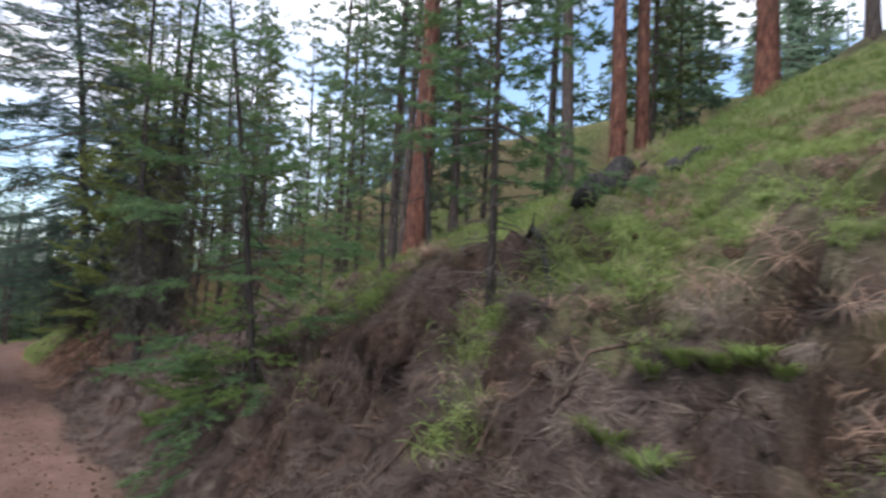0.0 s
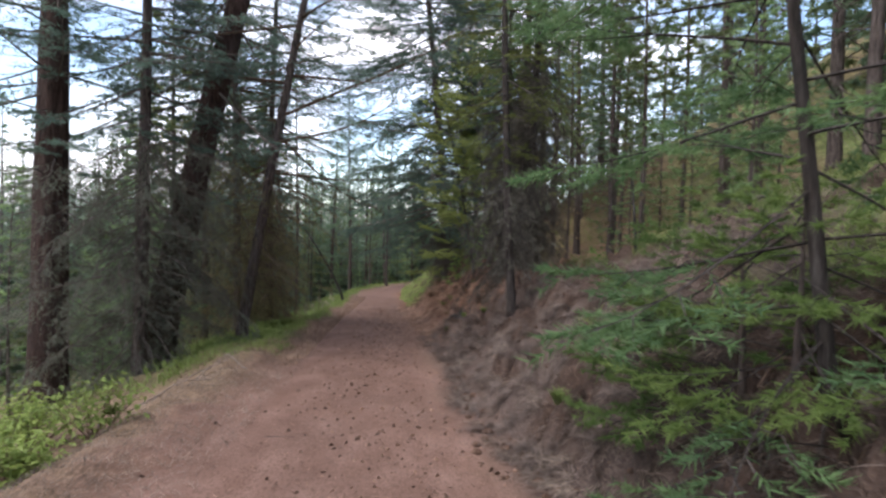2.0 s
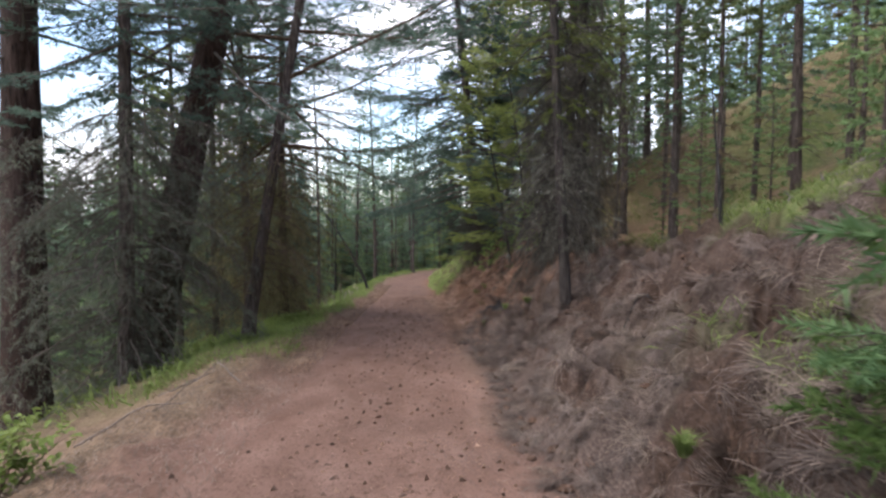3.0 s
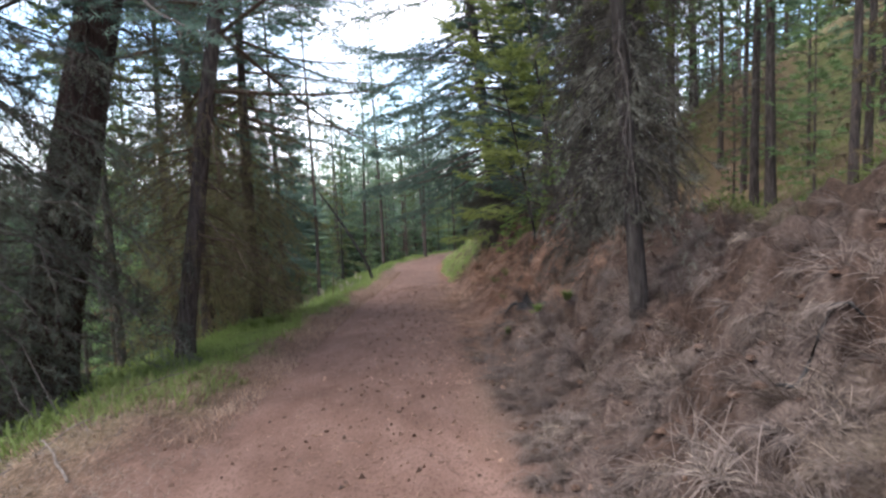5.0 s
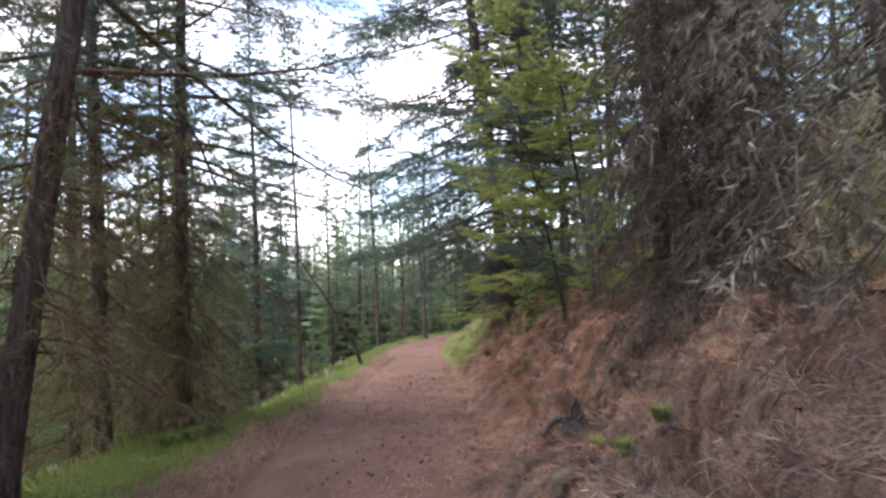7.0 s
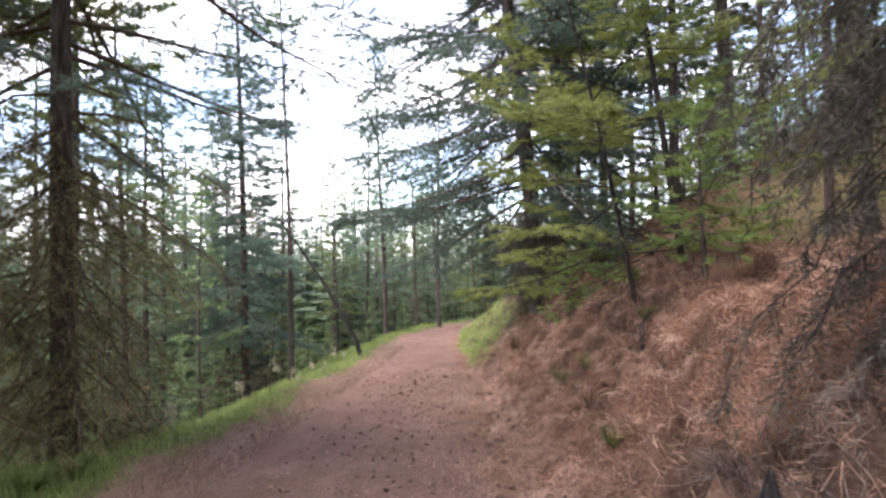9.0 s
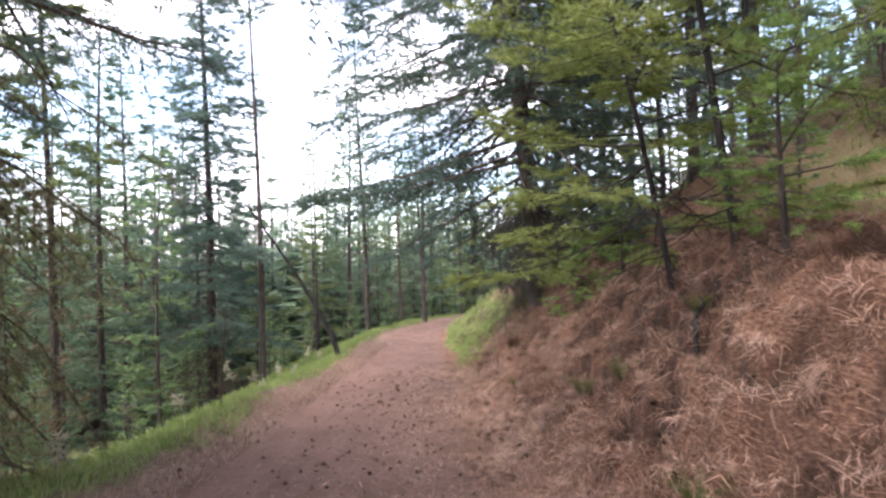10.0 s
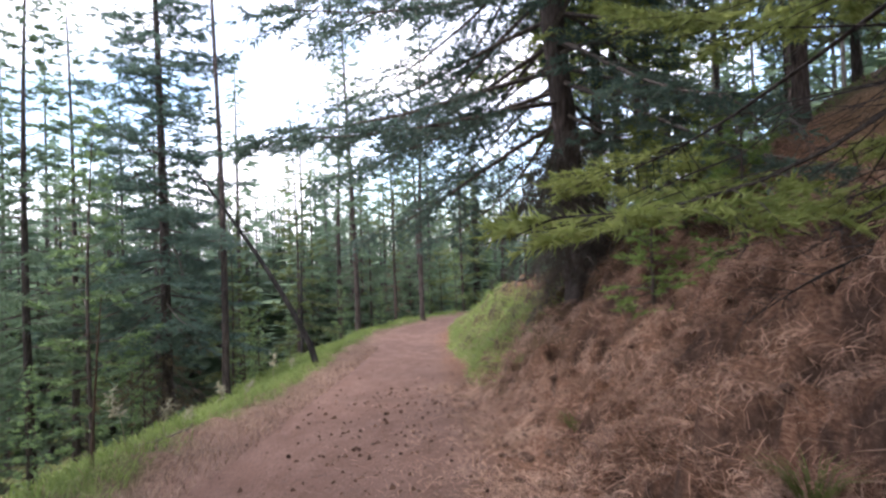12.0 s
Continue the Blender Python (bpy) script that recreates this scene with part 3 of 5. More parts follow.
put(conifer("conifer", 18, 0.15, 12, shag=22, shag_len=0.45, skirt_mat=LICHEN, dry=0.85, live=0.27, dead=0.02, reach=0.17, droop=0.4, bend=0.2, count=120, dead_count=130, per=15, needle=0.1, nwidth=0.02, leaves=BLUE, dead_reach=0.115, label="slender straight fir with lichen-grey lower branches"), -5.47, 17.4)
put(conifer("conifer", 20, 0.38, 13, shag=26, shag_len=0.5, skirt_mat=LICHEN, needle=0.09, nwidth=0.016, per=16, live=0.28, dead=0.04, reach=0.2, droop=0.5, lean=(0.19, 0.04), sides=18, count=80, dead_count=70, dry=0.35, swell=0.05, leaves=BLUE, dead_reach=0.08, bark=BARK_BROWN, label="thick dark fir leaning towards the trail, shaggy with dead twigs"), -5.7, 18.7)
put(conifer("conifer", 15, 0.10, 14, shag=20, skirt_mat=OLIVE_DRY, live=0.38, swell=0.08, dead=0.03, reach=0.17, droop=0.3, dead_count=80, dead_reach=0.12, twigs=TWIG_BROWN, dry=0.5, leaves=OLIVE, per=14, label="thin fir with a dense skirt of brown dead branches"), -6.4, 24.8)
put(conifer("conifer", 17, 0.135, 15, live=0.24, swell=0.03, count=44, per=12, dead=0.08, reach=0.3, droop=0.3, bark=BARK, lean=(0.19, -0.05), shag=14, skirt_mat=OLIVE_DRY, dead_count=46, dead_reach=0.10, twigs=TWIG_BROWN, dry=0.3, needle=0.1, nwidth=0.022, leaves=BLUE, limit=4.8, label="grey-barked fir leaning over the grassy verge"), -3.94, 19.5)
put(conifer("conifer", 16, 0.12, 16, shag=22, skirt_mat=OLIVE_DRY, live=0.32, swell=0.04, count=64, per=12, dead=0.05, reach=0.22, droop=0.3, dead_count=90, dead_reach=0.10, twigs=TWIG_BROWN, dry=0.65, needle=0.1, nwidth=0.022, leaves=BLUE, label="slim fir with brown dead lower branches beside the verge"), -4.9, 23.0)
put(conifer("conifer", 17, 0.14, 17, shag=22, skirt_mat=OLIVE_DRY, live=0.24, swell=0.05, count=90, per=14, dead=0.03, reach=0.29, droop=0.5, dead_count=110, dead_reach=0.11, twigs=TWIG_BROWN, dry=0.75, leaves=BLUE, needle=0.085, nwidth=0.014, limit=2.9, twig_gap=0.115, label="fir with long drooping brown dead branches"), -4.28, 24.4)
put(conifer("conifer", 19, 0.15, 18, live=0.12, dead=0.03, reach=0.15, shape=0.75, droop=0.35, count=230, dead_count=40, dry=0.5, leaves=BLUE, needle=0.15, nwidth=0.034, per=15, swell=0.08, label="tall slender conifer on the lower slope"), -7.9, 40.1)
put(conifer("conifer", 16, 0.10, 19, live=0.75, dead=0.15, reach=0.06, droop=0.1, dead_count=40, label="thin half-dead conifer with short bare branches"), -5.88, 39.1)
put(conifer("conifer", 22, 0.20, 20, shag=38, skirt_mat=SHAG, live=0.1, swell=0.03, dead=0.01, reach=0.27, droop=0.40, count=225, twig_gap=0.14, needle=0.10, nwidth=0.026, per=25, dead_reach=0.06, bark=BARK, leaves=BLUE, sides=18, dead_count=120, limit=4.6, shape=0.6, lean=(-0.10, 0.0), label="big spreading fir on the bank with drooping dark boughs"), 2.2, 32.6)
put(conifer("conifer", 13, 0.088, 21, lean=(-0.04, 0.03), shag=4, needle=0.07, nwidth=0.013, per=26, skirt_mat=LICHEN_DARK, dry=0.35, live=0.22, dead=0.09, reach=0.13, droop=0.5, count=100, bark=BARK_SHADED, leaves=OLIVE, dead_count=80, dead_reach=0.07, twigs=BARK_SHADED, label="grey fir with drooping lichen-grey dead branches on the bank"), 2.24, 16.1)
put(conifer("conifer", 6.8, 0.045, 22, bark=BARK_SHADED, limb=0.55, needle=0.07, nwidth=0.010, per=26, twig_gap=0.14, live=0.05, dead=0.03, reach=0.31, droop=0.34, count=66, leaves=FIR, dead_count=36, twigs=BARK_SHADED, dead_reach=0.13, bare_to=0.42, limit=1.4, subs=3, swell=0.02, lean=(-0.11, 0.05), label="young open-branched fir on the lip of the bank"), 2.28, 7.05)
put(conifer("conifer", 5.6, 0.04, 23, bark=BARK_SHADED, needle=0.075, nwidth=0.013, per=34, live=0.16, dead=0.05, reach=0.22, droop=0.2, count=80, leaves=FIR, dead_count=22, label="young fir with bare lower twigs on the bank"), 3.25, 4.1)
put(conifer("conifer", 24, 0.24, 24, live=0.5, dead=0.25, reach=0.12, droop=0.1, bark=BARK_RED, leaves=PINE, tufted=True, needle=0.18, sides=20, dead_count=6, label="big ponderosa pine with reddish furrowed bark"), 7.66, 12.72)
for k, (px, py, rr) in enumerate([(11.6, 9.9, 0.20), (12.6, 10.0, 0.17), (13.4, 7.2, 0.25), (11.2, 11.2, 0.18)]):
    put(conifer("conifer", 22, rr, 60 + k, live=0.4, dead=0.2, reach=0.12, droop=0.1, bark=BARK_RED if k < 3 else BARK, leaves=PINE, tufted=True, needle=0.18, nwidth=0.035, per=10, sides=14, dead_count=8, label="tall pine with reddish furrowed bark up the slope"), px, py)
for k, (px, py, hh, rr) in enumerate([(3.15, 20.2, 13, 0.12), (3.35, 19.7, 14, 0.13), (2.75, 20.7, 12, 0.09)]):
    put(conifer("conifer", hh, rr, 30 + k, needle=0.07, nwidth=0.013, per=24, live=0.40, dead=0.03, reach=0.15, droop=0.7, count=80, dead_count=130, dead_reach=0.085, dry=0.8, twigs=BARK_SHADED, bark=BARK_SHADED, label="dense shaggy fir with hanging dead grey twigs", shag=42, shag_len=0.34, skirt_mat=SHAG), px, py)
put(conifer("conifer", 18, 0.10, 34, live=0.16, swell=0.05, dead=0.03, reach=0.13, shape=0.5, droop=0.3, count=230, leaves=GOLD_SUNLIT, dead_count=6, needle=0.12, nwidth=0.03, per=22, label="narrow yellowish-green fir beyond the big fir"), 2.95, 34.3)
put(conifer("conifer", 7.0, 0.036, 35, bark=BARK_SHADED, limb=0.55, needle=0.075, nwidth=0.013, per=36, live=0.06, dead=0.03, reach=0.36, droop=0.2, twig_gap=0.12, count=64, leaves=GOLD_SUNLIT, dead_count=8, limit=2.3, lean=(-0.18, 0.02), twigs=BARK_SHADED, bare_to=0.5, shape=0.6, swell=0.1, label="young leaning fir with fresh green boughs"), 2.67, 26.07)
put(conifer("conifer", 8.0, 0.046, 36, bark=BARK_SHADED, limb=0.55, needle=0.075, nwidth=0.013, per=36, live=0.14, dead=0.04, reach=0.30, droop=0.14, twig_gap=0.12, count=50, leaves=GOLD_SUNLIT, dead_count=12, limit=2.1, lean=(-0.14, 0), twigs=BARK_SHADED, bare_to=0.5, shape=0.6, swell=0.1, label="slim fir with bare branches on the bank"), 3.22, 25.7)
put(conifer("conifer", 1.7, 0.035, 39, limb=0.55, needle=0.062, nwidth=0.010, per=34, twig_gap=0.11, live=0.06, dead=0.03, reach=0.85, droop=0.26, count=42, limit=1.0, bare_to=0.38, subs=3, swell=0.02, shape=0.5, twigs=BARK_SHADED, leaves=YOUNG, dead_count=6, label="low young fir with long spreading boughs over the bank"), 2.3, 8.0)
put(conifer("conifer", 1.05, 0.022, 44, limb=0.55, needle=0.062, nwidth=0.010, per=38, twig_gap=0.10, live=0.08, dead=0.03, reach=1.05, droop=0.3, count=30, limit=0.85, bare_to=0.3, subs=3, swell=0.02, shape=0.5, twigs=BARK_SHADED, leaves=FIR_BRIGHT, dead_count=3, label="bright green fir sapling spreading low over the bank"), 2.12, 7.2)
for k, (px, py, hh) in enumerate([(2.35, 29.7, 1.5), (2.85, 28.6, 1.8), (3.2, 30.4, 1.3)]):
    put(conifer("conifer", hh, 0.03, 40 + 10 * k, needle=0.085, nwidth=0.017, per=26, live=0.06, dead=0.03, reach=0.42, droop=0.25, count=56, leaves=FIR_BRIGHT, dead_count=3, label="bright green young fir on top of the bank"), px, py)
put(conifer("conifer", 1.5, 0.024, 47, limb=0.55, needle=0.075, nwidth=0.013, per=34, twig_gap=0.11, live=0.1, dead=0.03, reach=0.8, droop=0.22, count=40, limit=1.1, bare_to=0.3, subs=3, swell=0.02, shape=0.5, twigs=BARK_SHADED, leaves=GOLD_SUNLIT, dead_count=3, label="low yellowish-green fir sapling beside the big fir"), 3.0, 30.4)
put(conifer("conifer", 2.0, 0.028, 43, needle=0.075, nwidth=0.014, per=34, live=0.08, dead=0.03, reach=0.5, droop=0.2, count=50, leaves=FIR_BRIGHT, dead_count=3, label="fresh green fir sapling leaning out from the bank"), 2.95, 24.3)

# ---- woods round about ----
far = dict(per=14, needle=0.20, nwidth=0.066, dead_fine=0.5, twig_gap=0.26, subs=1)
KINDS = [
    conifer("conifer", 17, 0.15, 51, live=0.12, dead=0.06, reach=0.155, droop=0.25, count=80, dead_count=20, leaves=WOOD_FIR_HAZED, label="tall fir in the woods with dark green crown", **far),
    conifer("conifer", 15, 0.11, 52, live=0.06, dead=0.04, reach=0.165, droop=0.3, count=90, dead_count=6, leaves=WOOD_OLIVE_HAZED, label="full green fir in the woods", **far),
    conifer("conifer", 19, 0.14, 53, live=0.28, dead=0.1, reach=0.12, droop=0.15, count=90, dead_count=40, leaves=WOOD_FIR_HAZED, label="slender pine with a high crown", **dict(far, per=12, needle=0.18, nwidth=0.055)),
    conifer("conifer", 11, 0.09, 54, live=0.04, dead=0.03, reach=0.21, droop=0.25, count=84, dead_count=4, leaves=WOOD_FIR_HAZED, label="young fir with boughs to the ground", **far),
    conifer("conifer", 14, 0.09, 55, live=0.3, dead=0.08, reach=0.12, droop=0.2, count=50, dead_count=40, dry=0.3, twigs=TWIG_BROWN, leaves=WOOD_OLIVE_HAZED, label="thin fir with many dead lower branches", **far),
    conifer("conifer", 7, 0.05, 56, live=0.06, dead=0.03, reach=0.2, droop=0.2, count=60, dead_count=4, leaves=LIGHT_FIR, label="light green young fir on the slope", **dict(far, per=16, needle=0.15, nwidth=0.04)),
    conifer("conifer", 17, 0.14, 57, live=0.08, dead=0.04, reach=0.145, droop=0.32, count=120, dead_count=20, leaves=WOOD_FIR_HAZED, per=13, needle=0.17, nwidth=0.05, dead_fine=0.5, twig_gap=0.24, label="full drooping fir on the slope below the verge"),
]
spots = []
used = set()
rng = np.random.default_rng(99)


def clear(x, y, gap):
    return all((x - a) ** 2 + (y - b) ** 2 > gap * gap for a, b in spots)


def plant(k, x, y, s):
    spots.append((x, y))
    t = copy_thing(KINDS[k], Matrix()) if k in used else KINDS[k]
    used.add(k)
    tagged(t, group="trees of the woods")
    put(t, x, y, float(rng.uniform(0, 360)), s, 0.1)


for k, x, y, s in [(4, 8.0, 21.2, 0.8), (2, 5.4, 19.6, 0.55), (4, 5.4, 17.7, 0.7), (2, 6.1, 21.5, 0.6), 
                   (1, 3.7, 40.5, 0.9), (0, 5.4, 39.4, 0.95), (6, 7.0, 42.0, 0.9), (6, -4.4, 58.0, 0.62), (1, -9.4, 49.5, 0.62), (6, -6.4, 60.0, 0.7), (1, -10.8, 55.0, 0.75), (6, -13.6, 41.0, 0.72), (1, -14.6, 47.5, 0.8), (6, -16.5, 38.5, 0.85), (1, -0.4, 64.0, 0.75), (2, 3.9, 36.2, 0.75), (2, 4.7, 36.8, 0.8), (2, -3.6, 47.7, 0.8), (2, -1.1, 50.6, 0.78), (4, -2.4, 52.0, 0.7), 
                   (4, -6.6, 22.6, 1.0), (4, -6.2, 27.4, 1.0), (5, -8.8, 25.0, 1.30), (6, -10.5, 29.5, 0.85), (4, -7.0, 30.5, 0.9), (5, -12.0, 36.0, 1.16),
                   (0, 6.2, 31.0, 0.9), (5, 5.8, 14.0, 0.8), (5, 7.8, 17.2, 0.9), (0, 10.2, 14.8, 0.9), (5, -7.6, 13.0, 0.80), (5, -7.4, 23.8, 0.87), (5, -9.2, 27.6, 1.01), (5, -12.5, 24.6, 1.30), (5, -13.0, 17.0, 1.2), (5, -15.5, 21.0, 1.4), (5, -11.0, 14.0, 1.0), (5, -17.0, 27.0, 1.5), (5, -16.0, 13.0, 1.3), (5, -19.0, 18.0, 1.6), (5, -20.0, 24.0, 1.6), (5, -17.0, 45.5, 1.0), (5, -18.5, 48.5, 1.1), (3, -15.6, 42.5, 0.7), (5, -20.0, 51.5, 1.1), (5, -16.2, 49.5, 0.9), (5, -9.8, 30.4, 0.8), (5, -11.6, 28.2, 0.9), (5, -8.8, 28.6, 0.55), (3, -15.0, 32.5, 0.7), (5, -10.6, 26.6, 0.7), (0, -15.0, 15.5, 0.9), (6, -17.5, 22.5, 0.9), (1, -14.0, 28.5, 0.85), (0, -19.5, 30.0, 1.0), (6, -20.5, 14.5, 1.0), (1, -12.5, 31.5, 0.8), (6, -11.0, 39.0, 0.95), (6, -13.6, 37.0, 1.0), (6, -13.2, 44.5, 1.05), (6, -11.4, 47.5, 0.9), (5, -8.2, 37.0, 1.25), (5, -13.0, 33.5, 1.01), (5, 5.6, 18.8, 0.5), (5, 6.6, 23.4, 0.55), (5, 7.4, 19.4, 0.6), (5, 8.6, 24.0, 0.9), (5, 5.2, 28.0, 0.5), (5, 6.0, 33.4, 0.6), (5, 7.6, 29.6, 0.9), (5, 9.4, 27.4, 0.7), (1, -7.5, 53.5, 0.9), (0, -5.8, 56.0, 1.0), (1, 1.0, 58.0, 0.9), (0, -1.5, 60.0, 1.0), (3, -8.5, 58.5, 0.9), (0, -3.4, 63.0, 1.1), (1, -6.0, 66.0, 1.1), (5, 3.0, 42.5, 0.5), (5, -6.5, 44.0, 0.45), (5, -8.0, 47.0, 0.5), (5, -5.0, 52.0, 0.5), (5, -10.0, 43.0, 0.5), (5, -12.0, 46.0, 0.6), (5, -3.5, 55.0, 0.5), (5, 0.5, 54.0, 0.5), (5, -7.0, 50.0, 0.4), (5, -14.0, 50.0, 0.6), (5, -9.5, 53.0, 0.5), (5, 2.5, 57.0, 0.5), (5, -1.0, 57.0, 0.45), (5, -7.2, 33.4, 0.35), (5, -8.5, 31.0, 0.4), (5, -10.5, 34.5, 0.5), (5, -7.5, 38.0, 0.4),
                   # five of these, beside and behind the start, stand unseen and add shade
                   (0, 9.2, 16.6, 0.95), (2, 8.4, 14.6, 0.9), (1, 11.6, 18.4, 0.95), (0, 13.4, 14.2, 1.0), (4, 9.8, 20.4, 0.95), (1, 14.8, 11.4, 0.9), (0, 16.2, 8.6, 1.0), (2, 14.2, 5.4, 1.0), (1, 17.4, 4.8, 0.95), (0, 12.4, 3.0, 1.0), (3, 18.2, 12.8, 0.9), (2, 10.4, 23.4, 1.0), (0, 12.2, 26.6, 1.0), (1, 7.4, 33.6, 0.8), (4, 6.4, 36.8, 0.9), (0, 9.0, 31.4, 0.95), (1, 15.4, 20.2, 1.0), (0, 6.4, -3.0, 0.9), (2, 4.2, -5.0, 0.9), (1, 9.6, -1.4, 0.9), (1, -6.4, 1.5, 0.9), (3, -8.2, 8.2, 1.0), (4, 5.6, 26.5, 0.8), (2, 6.8, 27.5, 0.85), (4, 7.6, 25.0, 0.85), (4, 8.6, 28.5, 0.9), (4, 5.4, 23.8, 0.6), (4, 6.4, 30.0, 0.8), (2, 5.2, 31.6, 0.8)]:
    plant(k, x, y, s)
# the last two zones are out of view: trees added to shade the start
while len(spots) < 151:
    zone = rng.random()
    if zone < 0.36:
        x, y = rng.uniform(-32, -8), rng.uniform(8, 60)
    elif zone < 0.64:
        x, y = rng.uniform(10, 34), rng.uniform(16, 66)
    elif zone < 0.78:
        x, y = rng.uniform(-24, -5), rng.uniform(-20, 8)
    else:
        x, y = rng.uniform(-5, 25), rng.uniform(-25, -6)
    u = x - float(trail_x(y))
    if -5 < u < 5 or (-22 < x < -5 and y < 34) or not clear(x, y, 1.9) or (x < -4 and 27 < y < 52 and u > -8.5) or (4 < x < 16 and y < 12) or (-16 < x < 8 and 40 < y < 60):
        continue
    plant(int(rng.choice([0, 1, 2, 3, 3, 4])) if x < 5 else int(rng.choice([0, 1, 2, 4, 4, 5])), x, y, float(rng.uniform(0.75, 1.15)))


def far_woods():
    """The wooded slopes further off, as one stand."""
    rng = np.random.default_rng(5)
    leaf, wood = Soup(), Soup()
    n = 0
    while n < 2350:
        a = rng.uniform(-100, 82)
        d = (36 if a < -8 else 44) + 125 * rng.random()
        x, y = d * math.sin(radians(a)), 20 + d * math.cos(radians(a))
        if y < 54 and abs(x - float(trail_x(y))) < (15 if x < 0 else 24):
            continue
        n += 1
        z = ground_at(x, y)
        h = rng.uniform(11, 20)
        m = 240
        q = rng.random(m) ** 1.0
        az = rng.random(m) * 2 * np.pi
        out = np.stack([np.cos(az), np.sin(az), np.zeros(m)], 1)
        ring = np.floor(q * 16) / 16
        rr = h * 0.15 * (1 - q) ** 0.8 * (0.25 + 0.75 * rng.random(m) ** 0.6) * (0.7 + 0.6 * np.abs(np.sin(az * 2 + ring * 40)))
        base = np.array([x, y, z]) + out * (rr * 0.6)[:, None] + np.stack([np.zeros(m), np.zeros(m), h * (0.01 + 0.98 * q)], 1)
        tip = base + out * (0.45 + rr * 0.5)[:, None] + np.array([0, 0, -0.25]) * rng.random((m, 1))
        side = np.stack([-np.sin(az), np.cos(az), 0.3 * rng.normal(size=m)], 1) * (0.20 + 0.30 * rng.random((m, 1))) * (1.25 - q)[:, None]
        leaf.add(np.stack([base - side, base + side, tip], 1).reshape(-1, 3), np.arange(3 * m).reshape(-1, 3))
        wood.add(*tube([[x, y, z - 0.3], [x, y, z + h * 0.5], [x, y, z + h]], [0.16, 0.1, 0.02], 5))
    woods = tagged(new("far_woods"), "distant stand of green conifers on the slopes", "woods", kind="stuff")
    tagged(child("crowns", leaf.mesh("crowns", FAR_LEAF_HAZED), woods), kind="stuff")
    tagged(child("trunks", wood.mesh("trunks", BARK_GREY), woods), kind="stuff")


far_woods()

# ---- loose cover on the ground ----
def frames_on(x, y):
    """Ground points, and the slope's normals."""
    e = 0.05
    z = land(x, y)
    nx, ny = (land(x - e, y) - land(x + e, y)) / (2 * e), (land(x, y - e) - land(x, y + e)) / (2 * e)
    n = np.stack([nx, ny, np.ones_like(nx)], -1)
    return np.stack([x, y, z], -1), n / np.linalg.norm(n, axis=-1, keepdims=True)


def blades(name, x, y, length, width, lift, mat, label, category, rng, down=0.0):
    """Thin blades on the ground, each of three triangles, bent over; lift: 0 lying, 1 upright."""
    p, n = frames_on(x, y)
    m = len(x)
    d = rng.normal(size=(m, 3))
    d[:, 0] -= down
    d -= (d * n).sum(-1, keepdims=True) * n
    d /= np.linalg.norm(d, axis=-1, keepdims=True) + 1e-9
    lf = lift * (0.5 + rng.random((m, 1)))
    w1 = d * (1 - 0.7 * lf) + n * lf
    w2 = d * (1 - 0.2 * lf) + n * (0.15 * lf)
    ln = length * (0.5 + rng.random((m, 1)))
    s = np.cross(n, d) * width * (0.7 + 0.6 * rng.random((m, 1)))
    base = p + n * 0.012
    mid = base + w1 * ln * 0.55 + n * 0.006
    tip = mid + w2 * ln * 0.45
    v = np.stack([base - s * 0.5, base + s * 0.5, mid + s * 0.4, mid - s * 0.4, tip], 1).reshape(-1, 3)
    i = np.arange(m)[:, None] * 5
    f = np.concatenate([i + np.array([[0, 1, 2]]), i + np.array([[0, 2, 3]]), i + np.array([[3, 2, 4]])])
    me = mesh_np(name, v, f, [mat])
    return tagged(new(name, me), label, category, kind="stuff")


def on_bank(m, y0, y1, v0, v1, rng):
    y = y0 + (y1 - y0) * rng.random(m)
    v = v0 + (v1 - v0) * rng.random(m) ** 1.15
    lush = 0.25 + 0.75 * step(0.40, 0.58, fbm(trail_x(y) * 1.1 + v * 1.3 + 11, y * 1.1, 3))
    keep = rng.random(m) < (0.05 + 0.95 * step(-0.5, 0.4, v)) * lush
    y, v = y[keep], v[keep]
    x = trail_x(y) + foot(y) + v
    lie = rng.random(len(x)) > 0.72 * zones(x, y)[4]
    return x[lie], y[lie]


r1 = np.random.default_rng(21)
bx, by = on_bank(100000, 18.5, 36, -1.0, 4.2, r1)
blades("fallen_needles", bx, by, 0.13, 0.0048, 0.22, RUST_NEEDLE, "rust-brown fallen pine needles thickly covering the bank", "needle litter", r1, 0.3)
bx, by = on_bank(36000, 23.0, 33, -1.1, 3.6, r1)
blades("fallen_needles", bx, by, 0.12, 0.0046, 0.34, PALE_NEEDLE, "long tan pine needles lying in loose bunches on the bank", "needle litter", r1, 0.4)
bx, by = on_bank(15000, 18, 34, -0.9, 3.4, r1)
blades("dry_straw", bx, by, 0.20, 0.0045, 0.3, STRAW, "pale dry grass straws scattered over the bank", "dry grass", r1, 0.5)
bx, by = on_bank(46000, 0.5, 21, -0.9, 3.6, r1)
blades("dry_straw", bx, by, 0.15, 0.005, 0.3, GREY_STRAW, "greyish dry straws and needles on the eroded bank", "dry grass", r1, 1.3)
ty = r1.uniform(17, 34, 5200)
tx = trail_x(ty) + np.clip(1.25 + 0.55 * r1.normal(size=5200), -0.9, 2.0)
blades("fallen_needles", tx, ty, 0.12, 0.0055, 0.12, PALE_NEEDLE, "tan pine needles drifted over the edge of the trail", "needle litter", r1)
ty = r1.uniform(2, 42, 18000)
tx = trail_x(ty) + half_width(ty) * np.clip(r1.normal(size=18000) * 0.6 + 0.25, -1.2, 1.2)
